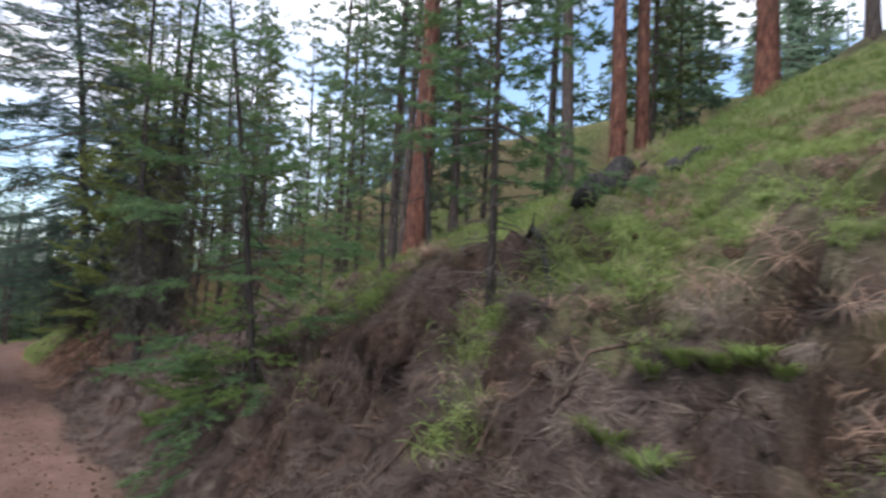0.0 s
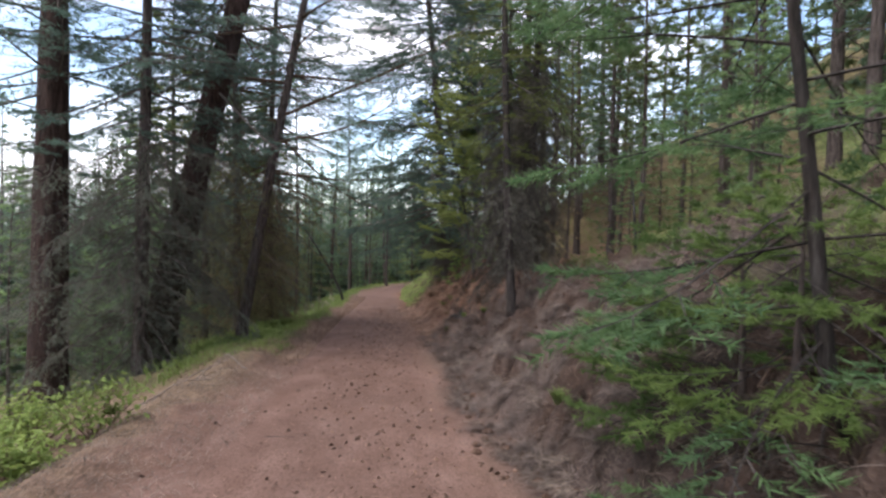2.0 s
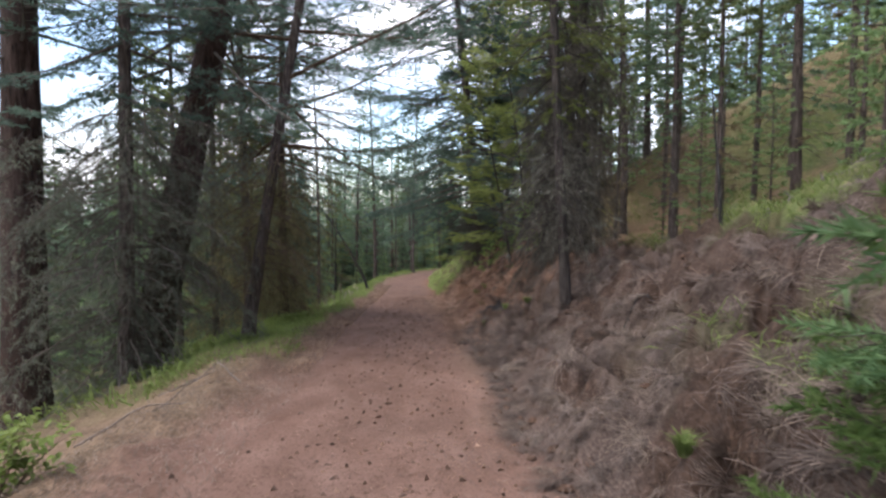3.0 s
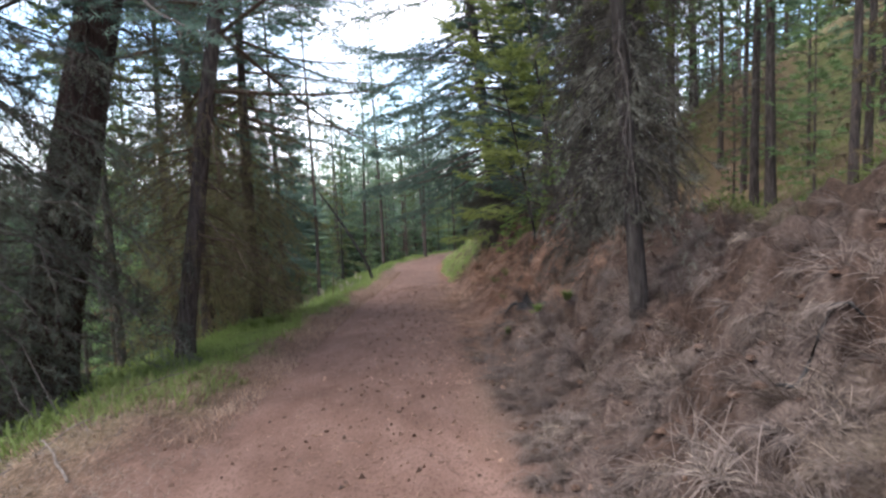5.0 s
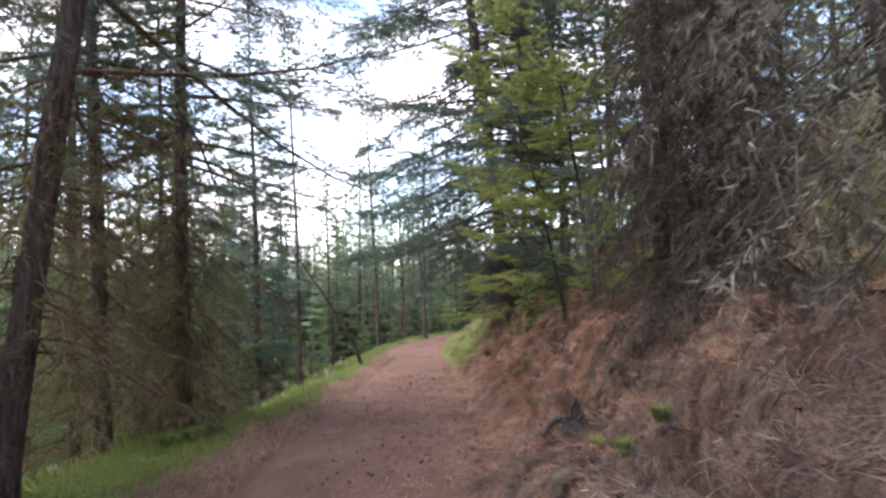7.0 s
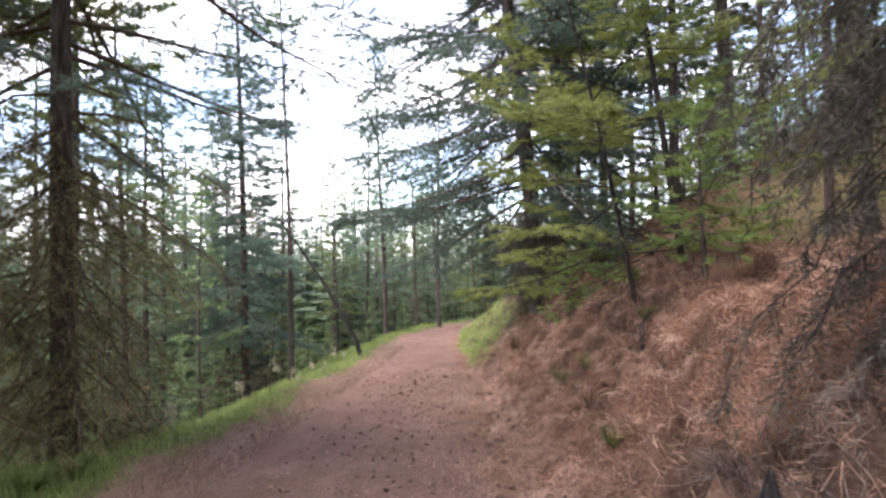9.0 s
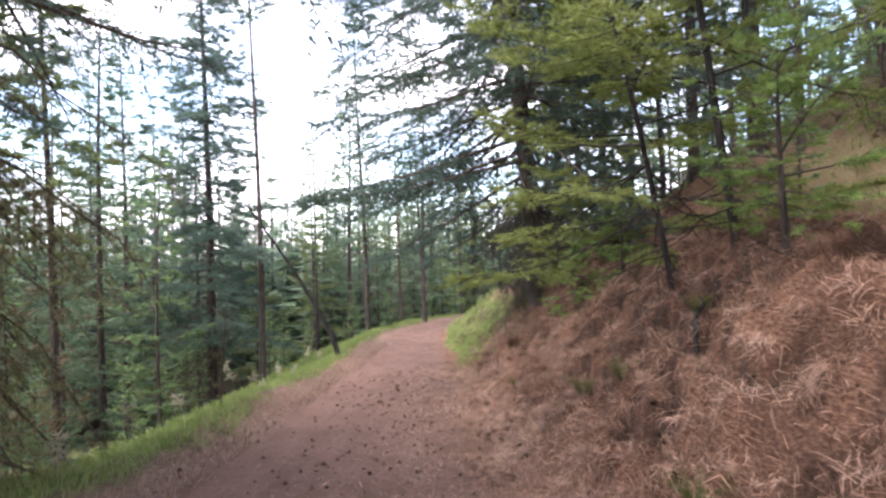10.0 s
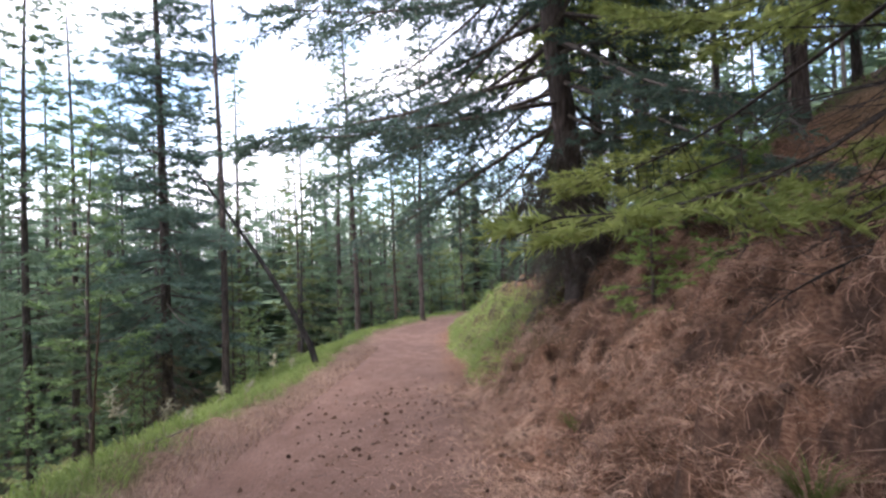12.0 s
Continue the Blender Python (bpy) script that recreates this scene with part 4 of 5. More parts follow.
blades("trail_needles", tx, ty, 0.07, 0.006, 0.05, RUST_DARK, "scattered brown needles and bits on the trail", "needle litter", r1)
soup = Soup()
for k in range(4600):
    y = r1.uniform(2.5, 34)
    u = float(np.clip(r1.normal() * 0.75 + 0.45, -1.5, 2.0))
    x = float(trail_x(y)) + u
    s = 0.008 + 0.030 * r1.random() ** 2.2
    c = np.array([x, y, ground_at(x, y) + 0.2 * s])
    corner = np.array([[1, 0, 0], [-0.4, 0.8, 0], [-0.5, -0.7, 0], [0.1, 0.1, 0.8], [0, 0, -0.6]]) + r1.normal(size=(5, 3)) * 0.25
    soup.add(c + corner * s, [[0, 1, 3], [1, 2, 3], [2, 0, 3], [1, 0, 4], [2, 1, 4], [0, 2, 4]])
tagged(new("bark_litter", soup.mesh("bark_litter", RUST_DARK)), "small bits of bark and broken cones scattered on the trail", "bark litter", kind="stuff")
# tussocks of dead grass and bunches of needles
def clumps(name, cx, cy, per, length, width, arch, mat, label, category, rng, fan=0.7, spread=0.035, down=1.2):
    """Bunches of blades that arch over together, each blade of five triangles."""
    m = len(cx)
    p, n = frames_on(cx, cy)
    d0 = rng.normal(size=(m, 3)) * 0.7
    d0[:, 0] -= down
    size = 0.6 + 0.8 * rng.random(m)
    p, n, d0, size = (np.repeat(q, per, 0) for q in (p, n, d0, size))
    k = m * per
    d = d0 + rng.normal(size=(k, 3)) * fan
    d -= (d * n).sum(-1, keepdims=True) * n
    d /= np.linalg.norm(d, axis=-1, keepdims=True) + 1e-9
    s = np.cross(n, d)
    base = p + (rng.normal(size=(k, 3)) * spread * size[:, None]) * np.array([1, 1, 0.3])
    ln = (length * size * (0.5 + 0.8 * rng.random(k)))[:, None]
    h = (arch * (0.35 + rng.random(k)))[:, None]
    w = (width * (0.7 + 0.6 * rng.random(k)))[:, None]
    twist = rng.normal(size=(k, 1)) * 0.25
    v = []
    for t, f in ((0.0, 0.5), (0.34, 0.46), (0.7, 0.36)):
        c = base + d * ln * t + s * ln * twist * t * t + n * (ln * h * 4 * t * (1 - t) + 0.006)
        v += [c - s * w * f, c + s * w * f]
    v.append(base + d * ln + s * ln * twist - n * 0.01)
    v = np.stack(v, 1).reshape(-1, 3)
    i = np.arange(k)[:, None] * 7
    f = np.concatenate([i + np.array([q]) for q in ([0, 1, 3], [0, 3, 2], [2, 3, 5], [2, 5, 4], [4, 5, 6])])
    return tagged(new(name, mesh_np(name, v, f, [mat])), label, category, kind="stuff")


def clump_spots(m, y0, y1, v0, v1, rng, bare=0.8):
    y = rng.uniform(y0, y1, m)
    x = trail_x(y) + foot(y) + rng.uniform(v0, v1, m)
    keep = rng.random(m) > bare * zones(x, y)[4]
    return x[keep], y[keep]


cx, cy = clump_spots(540, 0.6, 9.5, 0.05, 2.3, r1)
away = ((cy < 4.5) | (cy > 7.4) | (cx - trail_x(cy) - foot(cy) < 0.9)) & (r1.random(len(cx)) < 0.35 + 0.65 * step(3.4, 2.4, cy) + step(7.5, 8.5, cy))
clumps("dead_grass", cx[away], cy[away], 52, 0.22, 0.0042, 0.15, TAN_STRAW, "bleached tussocks of dead grass hanging down the eroded bank", "dry grass", r1)
cx, cy = clump_spots(480, 0.6, 10.0, 0.05, 2.1, r1, 0.0)
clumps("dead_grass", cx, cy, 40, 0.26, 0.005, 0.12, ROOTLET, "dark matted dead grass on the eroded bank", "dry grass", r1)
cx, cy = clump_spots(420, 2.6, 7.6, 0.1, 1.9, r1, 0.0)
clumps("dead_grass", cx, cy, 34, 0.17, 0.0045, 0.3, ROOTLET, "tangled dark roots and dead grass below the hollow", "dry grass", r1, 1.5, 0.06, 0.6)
cx, cy = clump_spots(1150, 8.5, 20.5, -0.1, 3.2, r1)
clumps("dead_grass", cx, cy, 38, 0.24, 0.005, 0.18, GREY_STRAW, "drooping greyish tussocks of dead grass on the bank", "dry grass", r1)
cx, cy = clump_spots(280, 9.0, 21.5, -0.1, 3.2, r1)
clumps("dead_grass", cx, cy, 36, 0.20, 0.0042, 0.2, TAN_STRAW, "pale tussocks of dead grass on the bank", "dry grass", r1)
cx, cy = clump_spots(1000, 18.5, 34, -0.3, 3.4, r1)
clumps("dead_grass", cx, cy, 34, 0.16, 0.0045, 0.22, RUST_NEEDLE, "rusty bunches of fallen needles matted on the bank", "needle litter", r1, 0.9)
cx, cy = clump_spots(750, 21.8, 33.5, -0.5, 3.4, r1)
clumps("fallen_needles", cx, cy, 34, 0.105, 0.0042, 0.26, PALE_NEEDLE, "tan bunches of long pine needles on the bank", "needle litter", r1, 1.0, 0.05, 0.8)
soup = Soup()
for k in range(1300):
    y = r1.uniform(2.0, 34)
    x = float(trail_x(y) + foot(y)) + r1.uniform(-0.15, 3.0) if k % 3 else float(trail_x(y) + foot(y)) + r1.normal() * 0.15
    s = 0.012 + 0.045 * r1.random() ** 2.5
    c = np.array([x, y, ground_at(x, y) + 0.25 * s])
    ring = np.array([[math.cos(a), math.sin(a), 0.1] for a in np.arange(6) * math.pi / 3]) * (0.75 + 0.5 * r1.random((6, 1)))
    top = ring[::2] * 0.55 + np.array([0, 0, 0.55]) + r1.normal(size=(3, 3)) * 0.08
    v = np.concatenate([ring, top, [[0, 0, -0.6]]])
    f = [[6, 7, 8]] + [[i, (i + 1) % 6, 9][::-1] for i in range(6)] + [[0, 1, 6], [1, 7, 6], [1, 2, 7], [2, 3, 7], [3, 8, 7], [3, 4, 8], [4, 5, 8], [5, 6, 8], [5, 0, 6]]
    soup.add(c + v * s, f)
me = soup.mesh("soil_clods", GROUND)
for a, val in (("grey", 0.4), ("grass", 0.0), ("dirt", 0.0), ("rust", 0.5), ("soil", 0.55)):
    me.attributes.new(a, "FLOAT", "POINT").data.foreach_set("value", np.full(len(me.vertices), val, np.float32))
tagged(new("soil_clods", me), "crumbled brown clods of soil on the bank", "soil clods", kind="stuff")


def grassy(m, x0, x1, y0, y1, need, rng):
    y = y0 + (y1 - y0) * rng.random(m)
    x = trail_x(y) + x0 + (x1 - x0) * rng.random(m)
    keep = zones(x, y)[1] > need * (0.4 + 0.9 * rng.random(m))
    return x[keep], y[keep]


bx, by = grassy(70000, -3.8, -0.9, 14, 54, 0.55, r1)
blades("grass", bx, by, 0.17, 0.009, 0.8, GRASS, "fresh green grass along the edge of the trail", "grass", r1)
bx, by = grassy(16000, -3.4, -1.0, 5, 18, 0.35, r1)
blades("grass", bx, by, 0.14, 0.008, 0.6, STRAW, "thin dry grass on the shoulder of the trail", "grass", r1)
bx, by = grassy(8000, 1.7, 3.4, 0.5, 12, 0.3, r1)
blades("grass", bx, by, 0.16, 0.008, 0.6, GRASS, "thin green grass scattered on the bank", "grass", r1, 0.6)
bx, by = grassy(60000, 2.6, 12, 3.0, 34, 0.5, r1)
blades("grass", bx, by, 0.22, 0.014, 0.7, GRASS, "green grass growing in patches up the slope", "grass", r1)
cy = r1.uniform(-0.5, 9.0, 2600)
cx = trail_x(cy) + r1.uniform(2.8, 8.5, 2600)
patch, lush = fbm(cx * 1.3 + 5, cy * 1.3 + 2, 4), zones(cx, cy)[1] > 0.25
on = lush & (patch > 0.52)
clumps("grass", cx[on], cy[on], 26, 0.15, 0.008, 0.55, GRASS, "fresh green tussocks in patches on the slope above the bank", "grass", r1, 1.4, 0.06, 0.4)
on = lush & (patch < 0.48)
clumps("dead_grass", cx[on], cy[on], 30, 0.17, 0.006, 0.25, STRAW, "flattened brown tussocks between the green grass on the slope", "dry grass", r1, 1.2, 0.06, 0.6)
bx, by = grassy(14000, 0.9, 3.4, 31, 52, 0.5, r1)
blades("grass", bx, by, 0.22, 0.012, 0.7, GRASS, "tall green grass at the foot of the far bank", "grass", r1)
bx, by = grassy(26000, -13, -3.2, 8, 50, 0.45, r1)
blades("grass", bx, by, 0.34, 0.028, 0.7, GRASS, "long soft grass on the floor of the lower slope", "grass", r1)
ty = r1.uniform(15, 42, 11000)
tx = trail_x(ty) - half_width(ty) - np.abs(r1.normal(size=11000)) * 0.6 + 0.35
blades("dry_straw", tx, ty, 0.15, 0.006, 0.55, STRAW, "yellowed grass between trail and green verge", "dry grass", r1)


ty = r1.uniform(2.0, 17, 12000)
tx = trail_x(ty) - half_width(ty) + 0.45 - 1.5 * r1.random(12000) ** 0.8
blades("dry_straw", tx, ty, 0.11, 0.0045, 0.35, TAN_STRAW, "short bleached straw on the shoulder of the trail", "dry grass", r1)


# ---- things on the trail ----
def pine_cone():
    soup = Soup()
    for ring in range(7):
        f = ring / 6
        rad = 0.021 * math.sin(math.pi * (0.12 + 0.8 * f)) ** 0.8
        z = 0.062 * f
        for k in range(7):
            a = (k + 0.5 * (ring % 2)) * 2 * math.pi / 7
            o = np.array([math.cos(a), math.sin(a), 0])
            s = np.array([-math.sin(a), math.cos(a), 0]) * rad * 0.55
            b = np.array([0, 0, z])
            t = b + o * rad * 1.25 + np.array([0, 0, 0.006])
            soup.add([b + s * 0.5, b - s * 0.5, t - s * 0.8, t + s * 0.8, t + np.array([0, 0, -0.007])], [[0, 1, 2], [0, 2, 3], [3, 2, 4]])
    soup.add(*tube([[0, 0, 0], [0, 0, 0.035], [0, 0, 0.066]], [0.008, 0.014, 0.003], 7))
    return soup.mesh("pine_cone", CONE)


cone_mesh = pine_cone()
r2 = np.random.default_rng(31)
for k in range(150):
    y = float(3.5 + 34.5 * r2.random() ** 0.75)
    u = float(np.clip(r2.normal() * 0.75, -1.5, 1.7)) if k % 4 else float(r2.uniform(1.2, 2.6))
    x = float(trail_x(y)) + u
    ob = tagged(new("pine_cone", cone_mesh), "small dark brown pine cone lying on the ground", "pine cone", "cones on the trail")
    s = float(r2.uniform(0.3, 0.66) + 0.2 * step(12, 20, y) * r2.random())
    ob.matrix_basis = Matrix.Translation((x, y, ground_at(x, y) + 0.026 * s)) @ pose(0, 0, 0, 90 + float(r2.normal() * 12), 0, float(r2.uniform(0, 360))) @ Matrix.Scale(s, 4)


def stick(x, y, length, r, turn, rng, mat, name="stick", label="thin dead stick lying on the trail", lift=0.0, twiggy=False):
    """A crooked stick that follows the ground."""
    n = 7
    t = np.linspace(-0.5, 0.5, n) * length
    px = x + t * math.cos(turn) + rng.normal(size=n) * 0.02 * length
    py = y + t * math.sin(turn) + rng.normal(size=n) * 0.02 * length
    pz = land(px, py) + r * 0.6 + lift * np.linspace(0, 1, n)
    soup = Soup()
    pts = np.stack([px, py, pz], 1)
    soup.add(*tube(pts, r * np.linspace(1, 0.5, n), 6))
    if twiggy:
        for k in range(2, n):
            d = rng.normal(size=3) * 0.3 + np.array([0, 0, 0.15])
            soup.add(*tube([pts[k], pts[k] + d * length * 0.25], [r * 0.4, r * 0.1], 4))
    o = pts[n // 2].copy()
    soup.v = [v - o for v in soup.v]
    ob = tagged(new(name, soup.mesh(name, mat, True)), label, "stick")
    ob.location = o
    return ob


for k in range(34):
    y = float(r2.uniform(4, 36))
    x = float(trail_x(y)) + float(r2.uniform(-1.3, 1.6))
    tagged(stick(x, y, float(r2.uniform(0.12, 0.38)), float(r2.uniform(0.004, 0.009)), float(r2.uniform(-0.6, 0.6)), r2, CHAR if k % 2 else TWIG_BROWN), group="sticks on the trail")
for x, y, ln, a in [(3.1, 9.0, 0.6, 0.2), (2.4, 13.4, 0.5, 0.1),  (2.9, 12.3, 0.5, 0.5)]:
    stick(x, y, ln, 0.018, a, r2, CHAR, "fallen_branch", "dark rotting branch half buried in the bank", 0.02, True)


stick(2.32, 24.65, 0.6, 0.036, 0.9, r2, CHAR, "fallen_branch", "thick dark broken branch lying on the needle litter", 0.1, True)
for x, y, ln, a in [(-2.9, 12.2, 0.9, 0.5), (-3.1, 13.6, 1.2, 0.9), (-3.3, 15.0, 1.0, 0.3), (-2.7, 14.4, 0.7, 2.4), (-3.4, 17.0, 1.1, 0.7), (-3.0, 29.4, 0.9, 1.2), (-3.5, 11.6, 1.1, 1.9)]:
    stick(x, y, ln, 0.012, a, r2, GREY_WOOD, "fallen_branch", "pale dry branch lying on the edge of the verge", 0.12, True)


# ---- logs, snags and the leaning dead sapling ----
def log(a, b, r, mat, label, rng):
    n = 12
    t = np.linspace(0, 1, n)
    p = np.array(a)[None] * (1 - t)[:, None] + np.array(b)[None] * t[:, None]
    z = land(p[:, 0], p[:, 1])
    z = np.maximum(0.8 * z + 0.2 * (z[0] * (1 - t) + z[-1] * t), z - 0.3 * r) + r * 0.75
    pts = np.stack([p[:, 0] + 0.05 * np.sin(t * 7), p[:, 1], z], 1)
    o = pts[n // 2].copy()
    base = tagged(new("log"), label, "log")
    base.location = o
    s = Soup()
    rr = r * (1 - 0.35 * t) * (1 + 0.16 * rng.normal(size=n))
    s.add(*tube(np.concatenate([pts[:1], pts, pts[-1:]]) - o, np.concatenate([[0.02], rr, [0.02]]), 12, rough=0.4, rng=rng))
    child("bole", s.mesh("bole", mat, True), base)
    for k in range(3):
        i = 2 + 3 * k
        s = Soup()
        d = np.array([rng.normal() * 0.08, rng.normal() * 0.08, 0.14])
        s.add(*tube([pts[i] - o, pts[i] - o + d], [r * 0.3, r * 0.08], 6))
        child("branch_stub", s.mesh("branch_stub", mat, True), base)
    return base


r3 = np.random.default_rng(41)
log((4.65, 4.42), (6.1, 4.72), 0.17, CHAR, "charred black log lying on the grassy slope", r3)
log((6.5, 4.72), (7.1, 4.5), 0.08, CHAR, "smaller charred log beside the black log", r3)
log((5.2, 6.5), (3.55, 3.6), 0.045, CHAR, "thin dark fallen trunk lying down the slope", r3)
log((1.9, 46.6), (4.0, 47.2), 0.08, CHAR, "dark fallen trunk at the bend of the trail", r3)
log((5.2, 15.6), (7.5, 16.2), 0.06, BARK_GREY, "grey fallen trunk on the upper slope", r3)


def snag(x, y, h, r, lean, rng, label, mat=None):
    n = 9
    t = np.linspace(0, 1, n)
    pts = np.stack([lean[0] * t ** 1.25, lean[1] * t, h * t - 0.15 * (t == 0)], 1)
    base = tagged(new("dead_tree"), label, "dead tree")
    base.location = (x, y, ground_at(x, y) - 0.03)
    s = Soup()
    s.add(*tube(pts, r * (1 - 0.75 * t), 8, rough=0.2, rng=rng))
    child("trunk", s.mesh("trunk", mat or CHAR, True), base)
    for k in range(6):
        q = rng.uniform(0.35, 0.98)
        p = np.array([np.interp(q, t, pts[:, j]) for j in range(3)])
        d = rng.normal(size=3) * 0.22
        s = Soup()
        s.add(*tube([p, p + d * 0.6, p + d + np.array([0, 0, 0.03])], [r * 0.25, r * 0.16, r * 0.06], 4))
        child("twig", s.mesh("twig", mat or CHAR), base)
    return base


snag(-3.0, 37.2, 4.6, 0.085, (-2.6, -0.3), r3, "dark dead sapling leaning away from the trail over the verge")
snag(-7.0, 52.3, 5.6, 0.11, (0.05, 0.0), r3, "broken upright dead stem on the lower slope")
snag(4.85, 9.0, 1.9, 0.045, (-0.1, 0.1), r3, "short blackened dead stem on the grassy slope")
snag(5.05, 7.9, 2.6, 0.055, (-0.25, 0.1), r3, "blackened dead sapling on the grassy slope")
snag(5.9, 10.6, 2.4, 0.04, (0.15, 0.1), r3, "thin dead stem near the ponderosa pine")
snag(4.6, 15.8, 2.2, 0.035, (-0.2, 0.0), r3, "thin dead stem on the slope")
snag(-3.2, 28.4, 1.6, 0.018, (0.12, 0.0), r3, "thin bare sapling stem below the verge", TWIG_BROWN)


def stump(x, y, r, h, rng):
    """A rotten stub, half sunk in the bank, with a splintered top."""
    base = tagged(new("stump"), "dark rotten stump half sunk in the needle litter", "stump")
    base.location = (x, y, ground_at(x, y) - 0.08)
    n, rows = 16, 6
    a = np.arange(n) * 2 * np.pi / n
    lobes = 1 + 0.16 * np.sin(3 * a + 1) + 0.1 * rng.normal(size=n)
    v = []
    for k in range(rows):
        t = k / (rows - 1)
        rad = r * lobes * (1.35 - 0.45 * t + 0.06 * rng.normal(size=n))
        z = (h + 0.08) * t + (0.07 * rng.normal(size=n) if k == rows - 1 else 0)
        v.append(np.stack([rad * np.cos(a), rad * np.sin(a), z * np.ones(n)], 1))
    v.append(np.stack([0.6 * r * np.cos(a), 0.6 * r * np.sin(a), np.full(n, h * 0.55)], 1))
    i = np.arange((rows + 1) * n).reshape(rows + 1, n)
    j = np.roll(i, -1, 1)
    q = np.stack([i[:-1], j[:-1], j[1:], i[1:]], -1).reshape(-1, 4)
    f = np.concatenate([q[:, [0, 1, 2]], q[:, [0, 2, 3]], [[i[-1, 0], i[-1, k], i[-1, k + 1]] for k in range(1, n - 1)]])
    child("bole", mesh_np("bole", np.concatenate(v), f, [CHAR]), base)
    for k in range(4):
        w = rng.uniform(0, 6.28)
        o = np.array([math.cos(w), math.sin(w), 0])
        s = Soup()
        s.add(*tube([o * r * 0.7 + [0, 0, 0.10], o * r * 1.7 + [0, 0, 0.05], o * r * 2.4 + [0, 0, -0.08]], [r * 0.3, r * 0.2, r * 0.08], 6))
        child("root", s.mesh("root", CHAR, True), base)


stump(1.55, 20.2, 0.13, 0.04, r3)


# ---- green tufts, weeds and the leafy bushes ----
def tuft(x, y, h, n, mat, label, rng, name="grass_tuft", width=0.012, spread=0.5):
    a = rng.random(n) * 2 * np.pi
    d = np.stack([np.cos(a), np.sin(a), np.zeros(n)], 1)
    base = d * (0.04 * rng.random((n, 1)))
    ln = h * (0.6 + 0.6 * rng.random((n, 1)))
    mid = base + d * ln * spread * 0.45 + np.array([0, 0, 1]) * ln * 0.6
    tip = mid + d * ln * spread * 0.6 + np.array([0, 0, 1]) * ln * 0.15
    s = np.stack([-np.sin(a), np.cos(a), np.zeros(n)], 1) * width
    v = np.stack([base - s * 0.5, base + s * 0.5, mid + s * 0.45, mid - s * 0.45, tip], 1).reshape(-1, 3)
    i = np.arange(n)[:, None] * 5
    f = np.concatenate([i + np.array([[0, 1, 2]]), i + np.array([[0, 2, 3]]), i + np.array([[3, 2, 4]])])
    ob = tagged(new(name, mesh_np(name, v, f, [mat])), label, "grass tuft")
    ob.location = (x, y, ground_at(x, y) - 0.01)
    return ob


for x, y, h, n in [(1.6, 10.0, 0.17, 130), (1.66, 19.35, 0.19, 150), (2.05, 18.9, 0.17, 120), (1.13, 18.45, 0.13, 100), (1.47, 17.95, 0.12, 80), (-3.45, 22.7, 0.34, 220), (-3.7, 22.4, 0.30, 180), (-3.3, 23.1, 0.26, 150), (2.68, 2.3, 0.19, 130), (2.5, 1.9, 0.16, 90), (2.9, 2.2, 0.15, 80), (2.98, 2.05, 0.17, 100), (3.05, 1.88, 0.17, 100), (3.1, 1.74, 0.16, 90), (3.15, 1.6, 0.15, 80), (2.6, 4.6, 0.2, 100)]:
    tagged(tuft(x, y, h, n, GRASS, "bright green grass tuft on the bare bank", r3, spread=1.25 if y < 9 else 0.6), group="tufts on the bank")
for x, y in [(1.52, 25.42), (2.5, 25.0), (1.5, 22.6), (1.2, 28.6), (1.73, 24.8)]:
    tuft(x, y, 0.24, 120, OLIVE, "olive bunch of long pine needles on the litter", r3, "pine_needle_tuft", 0.005, 0.9)


def weed(x, y, h, rng):
    base = tagged(new("weed"), "pale dry weed stalk with a drooping seed head", "weed", "weeds on the verge")
    base.location = (x, y, ground_at(x, y) - 0.02)
    lean = rng.normal(size=2) * 0.12
    t = np.linspace(0, 1, 6)
    pts = np.stack([lean[0] * t ** 2 * h, lean[1] * t ** 2 * h, h * t], 1)
    s = Soup()
    s.add(*tube(pts, 0.006 * (1 - 0.6 * t), 4))
    child("stem", s.mesh("stem", WEED), base)
    s = Soup()
    m = 26
    q = 0.6 + 0.4 * rng.random(m)
    p = np.stack([np.interp(q, t, pts[:, j]) for j in range(3)], 1)
    d = rng.normal(size=(m, 3)) * 0.6
    d /= np.linalg.norm(d, axis=1, keepdims=True)
    needles(s, p, d, np.full(m, 0.06), rng, 3, 0.07, 0.02, 1.0)
    child("seed_head", s.mesh("seed_head", WEED), base)


for x, y, h in [(-3.15, 28.9, 0.5), (-3.3, 31.8, 0.45), (-3.4, 30.9, 0.4), (-3.5, 35.2, 0.6), (-3.2, 27.2, 0.4), (-3.5, 33.4, 0.35), (-3.3, 26.0, 0.45), (-3.1, 24.5, 0.3), (-3.6, 37.0, 0.4), (-3.25, 29.9, 0.3)]:
    weed(x, y, 1.25 * h, r3)


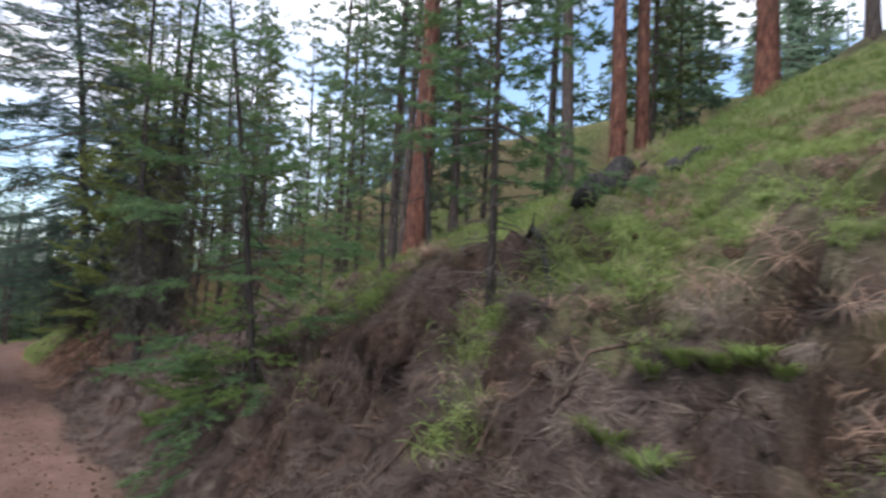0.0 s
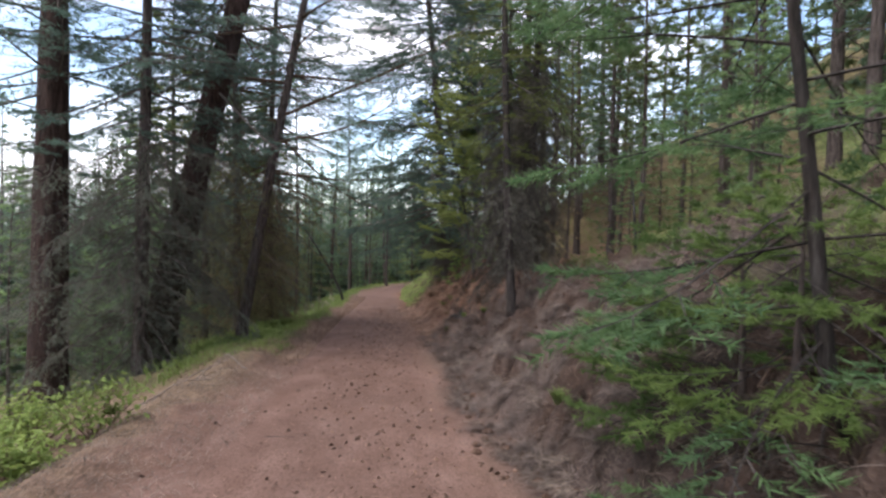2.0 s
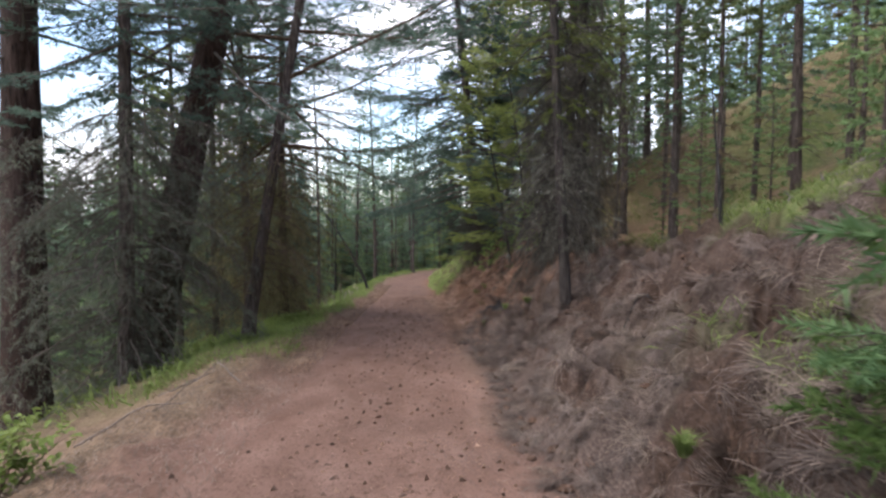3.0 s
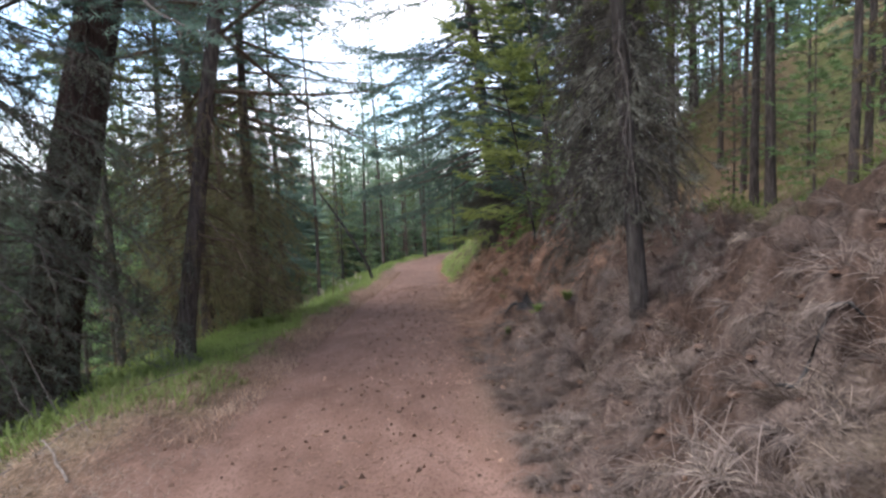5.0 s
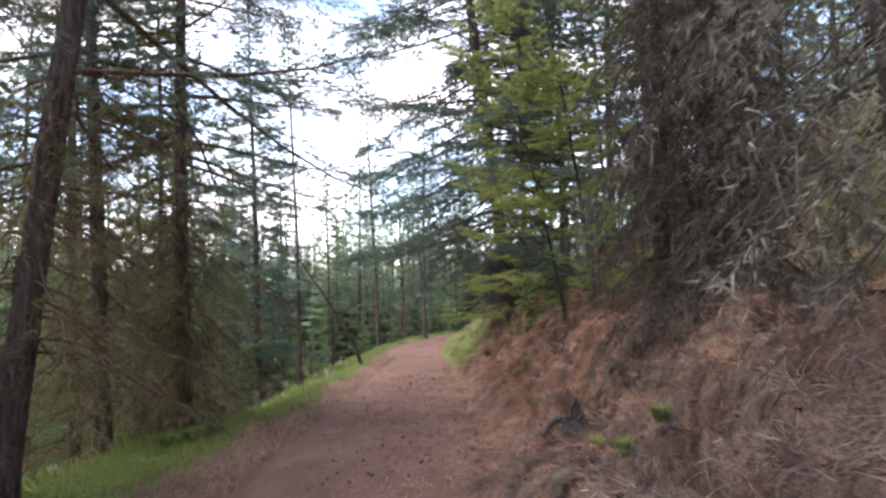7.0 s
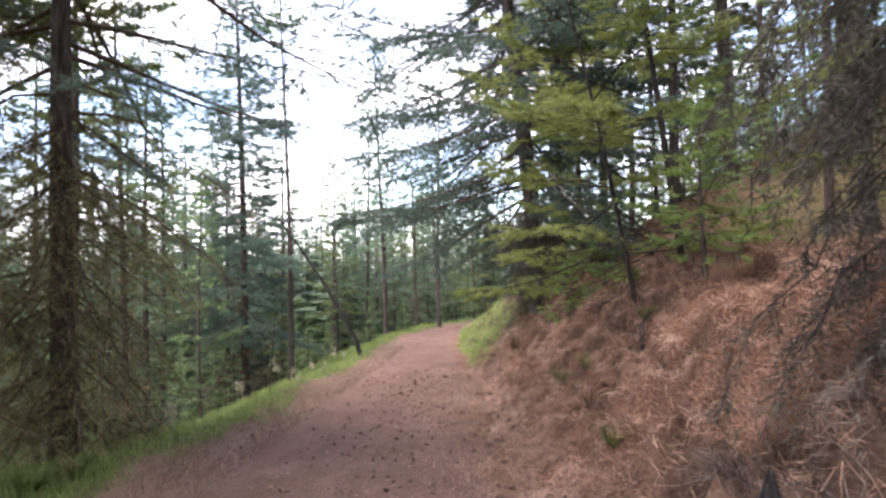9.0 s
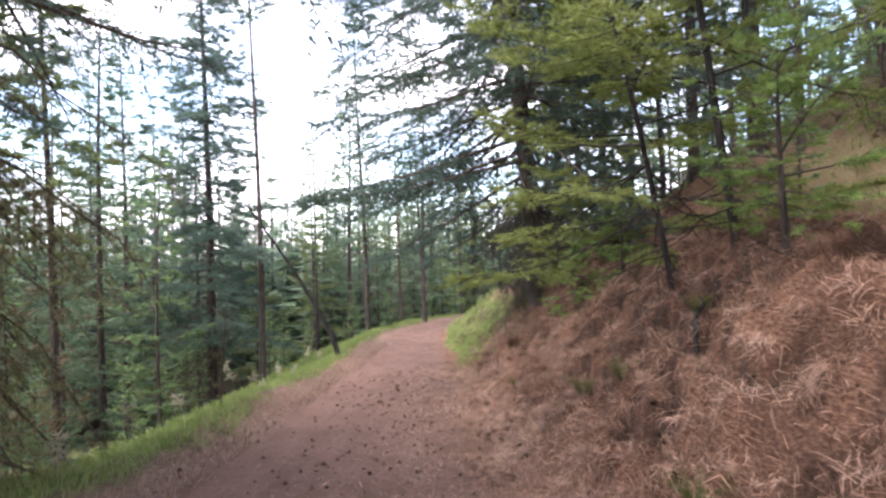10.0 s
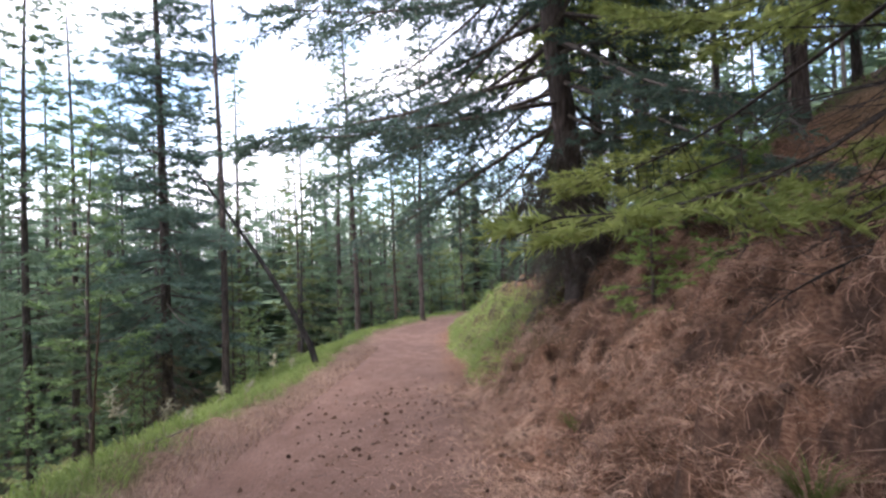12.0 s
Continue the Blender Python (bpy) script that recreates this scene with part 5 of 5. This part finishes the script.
def bush(x, y, size, rng):
    base = tagged(new("bush"), "low leafy bush with yellow-green leaves on the verge", "bush", "bushes on the verge")
    base.location = (x, y, ground_at(x, y) - 0.03)
    wood, leaf = Soup(), Soup()
    for k in range(26):
        a, tilt = rng.random() * 6.28, rng.uniform(0.2, 1.0)
        d = np.array([math.cos(a) * tilt, math.sin(a) * tilt, 1.0])
        d /= np.linalg.norm(d)
        L = size * rng.uniform(0.6, 1.1)
        t = np.linspace(0, 1, 6)
        pts = d * (t * L)[:, None] + np.array([0, 0, -0.25 * L]) * (t ** 2)[:, None]
        wood.add(*tube(pts, 0.006 * (1 - 0.8 * t), 3))
        for j in range(16):
            p = np.array([np.interp(0.25 + 0.75 * rng.random(), t, pts[:, i]) for i in range(3)])
            o = rng.normal(size=3) * np.array([1, 1, 0.35])
            o /= np.linalg.norm(o)
            s = np.cross(o, [0, 0, 1]) + rng.normal(size=3) * 0.2
            s /= np.linalg.norm(s) + 1e-9
            ll = rng.uniform(0.055, 0.105)
            leaf.add([p, p + o * ll * 0.5 + s * ll * 0.3 + [0, 0, 0.008], p + o * ll + [0, 0, -0.012], p + o * ll * 0.5 - s * ll * 0.3 + [0, 0, 0.008]], [[0, 1, 2], [0, 2, 3]])
    child("stem", wood.mesh("stem", TWIG_BROWN), base)
    tagged(child("leaves", leaf.mesh("leaves", LEAF), base), kind="stuff")


for x, y, s in [(-3.15, 10.7, 1.0), (-3.6, 9.9, 1.0), (-3.9, 11.0, 1.0), (-3.15, 9.3, 0.7), (-4.4, 10.3, 1.0), (-4.6, 12.0, 0.9), (-3.9, 8.9, 0.9)]:
    bush(x, y, s, r3)


# ---- the hollow: hanging turf and bare roots ----
def turf():
    """An uneven lip of root-bound soil that overhangs the hollow."""
    n, m = 76, 11
    ys = np.linspace(4.45, 7.4, n)
    v = []
    ends = step(4.45, 4.95, ys) * (1 - step(6.9, 7.4, ys))
    lip = 0.36 * ends * np.clip(1.9 * fbm(ys * 2.6, ys * 0 + 3, 4) - 0.45, 0.08, 1.1)
    top = land(trail_x(ys) + foot(ys) + 1.98, ys)
    for j in range(m):
        f = j / (m - 1)
        out = math.sin(min(1.0, f / 0.6) * math.pi / 2) if f < 0.6 else 1 - 0.9 * (f - 0.6) / 0.4
        rough = 0.10 * (fbm(ys * 6, ys * 0 + f * 6, 4) - 0.5)
        x = trail_x(ys) + foot(ys) + 1.98 - (lip + 0.1) * out + rough
        z = top + 0.03 - 0.55 * lip * out - (0.20 * max(0.0, f - 0.35) / 0.65) * (0.4 + 1.2 * fbm(ys * 3.4, ys * 0 + 9, 3)) + rough
        v.append(np.stack([x, ys, z], 1))
    v = np.stack(v, 1)
    i = np.arange(n * m).reshape(n, m)
    f = np.stack([i[:-1, :-1], i[1:, :-1], i[1:, 1:], i[:-1, 1:]], -1).reshape(-1, 4)
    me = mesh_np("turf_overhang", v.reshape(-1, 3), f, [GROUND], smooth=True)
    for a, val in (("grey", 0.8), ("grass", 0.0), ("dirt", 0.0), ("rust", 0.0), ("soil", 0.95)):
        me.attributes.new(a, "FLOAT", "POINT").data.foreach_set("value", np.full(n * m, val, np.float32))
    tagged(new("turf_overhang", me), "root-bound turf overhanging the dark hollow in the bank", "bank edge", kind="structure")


turf()
soup = Soup()
for k in range(3400):
    y = r3.uniform(4.65, 7.2)
    top = float(trail_x(y) + foot(y)) + 1.98
    x = top - r3.uniform(0.0, 0.4)
    z0 = ground_at(top, y) - 0.45 * (top - x) + r3.uniform(-0.12, 0.06)
    a = np.array([x, y, z0])
    d = np.array([-0.6 * r3.random() - 0.1, r3.normal() * 0.8, -0.1 - 0.7 * r3.random()])
    L = r3.uniform(0.06, 0.2)
    w = np.array([0.1, 1, 0.2]) * 0.005
    mid = a + d * L * 0.45 + np.array([-0.03, 0, 0.05])
    soup.add([a - w, a + w, mid + w, mid - w, a + d * L + np.array([0, 0, -0.05])], [[0, 1, 2], [0, 2, 3], [3, 2, 4]])
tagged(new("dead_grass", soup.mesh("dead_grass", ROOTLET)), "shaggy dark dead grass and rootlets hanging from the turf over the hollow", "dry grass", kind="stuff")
soup = Soup()
for k in range(260):
    y = r3.uniform(4.75, 7.1)
    x = float(trail_x(y) + foot(y)) + r3.uniform(1.4, 1.8)
    z0 = ground_at(float(trail_x(y) + foot(y)) + 1.98, y) - r3.uniform(0.2, 0.45)
    d = np.array([-0.35 * r3.random(), r3.normal() * 0.25, -1.0])
    L = r3.uniform(0.12, 0.5)
    a = np.array([x, y, z0])
    soup.add(*tube([a, a + d * L * 0.5 + r3.normal(size=3) * 0.04, a + d * L + r3.normal(size=3) * 0.06], [0.006, 0.004, 0.0015], 3))
gy = r1.uniform(4.5, 7.3, 3300)
gx = trail_x(gy) + foot(gy) + r1.uniform(1.9, 2.6, 3300)
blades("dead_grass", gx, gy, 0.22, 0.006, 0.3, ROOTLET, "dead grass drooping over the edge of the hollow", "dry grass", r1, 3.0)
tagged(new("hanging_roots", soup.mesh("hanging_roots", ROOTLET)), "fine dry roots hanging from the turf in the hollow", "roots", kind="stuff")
for k, (x, y, ln, a) in enumerate([(2.2, 5.6, 0.9, 2.6), (2.0, 6.6, 0.8, 2.2), (1.9, 4.6, 1.0, 2.9), (2.3, 7.2, 0.7, 2.4), (1.8, 5.2, 0.8, 0.4), (2.1, 3.9, 1.0, 2.8), (2.5, 3.3, 1.2, 2.9), (2.9, 2.6, 1.1, 2.7)]):
    stick(x, y, ln, 0.02, a, r3, ROOT, "root", "bare crooked root on the eroded bank", 0.08, True)
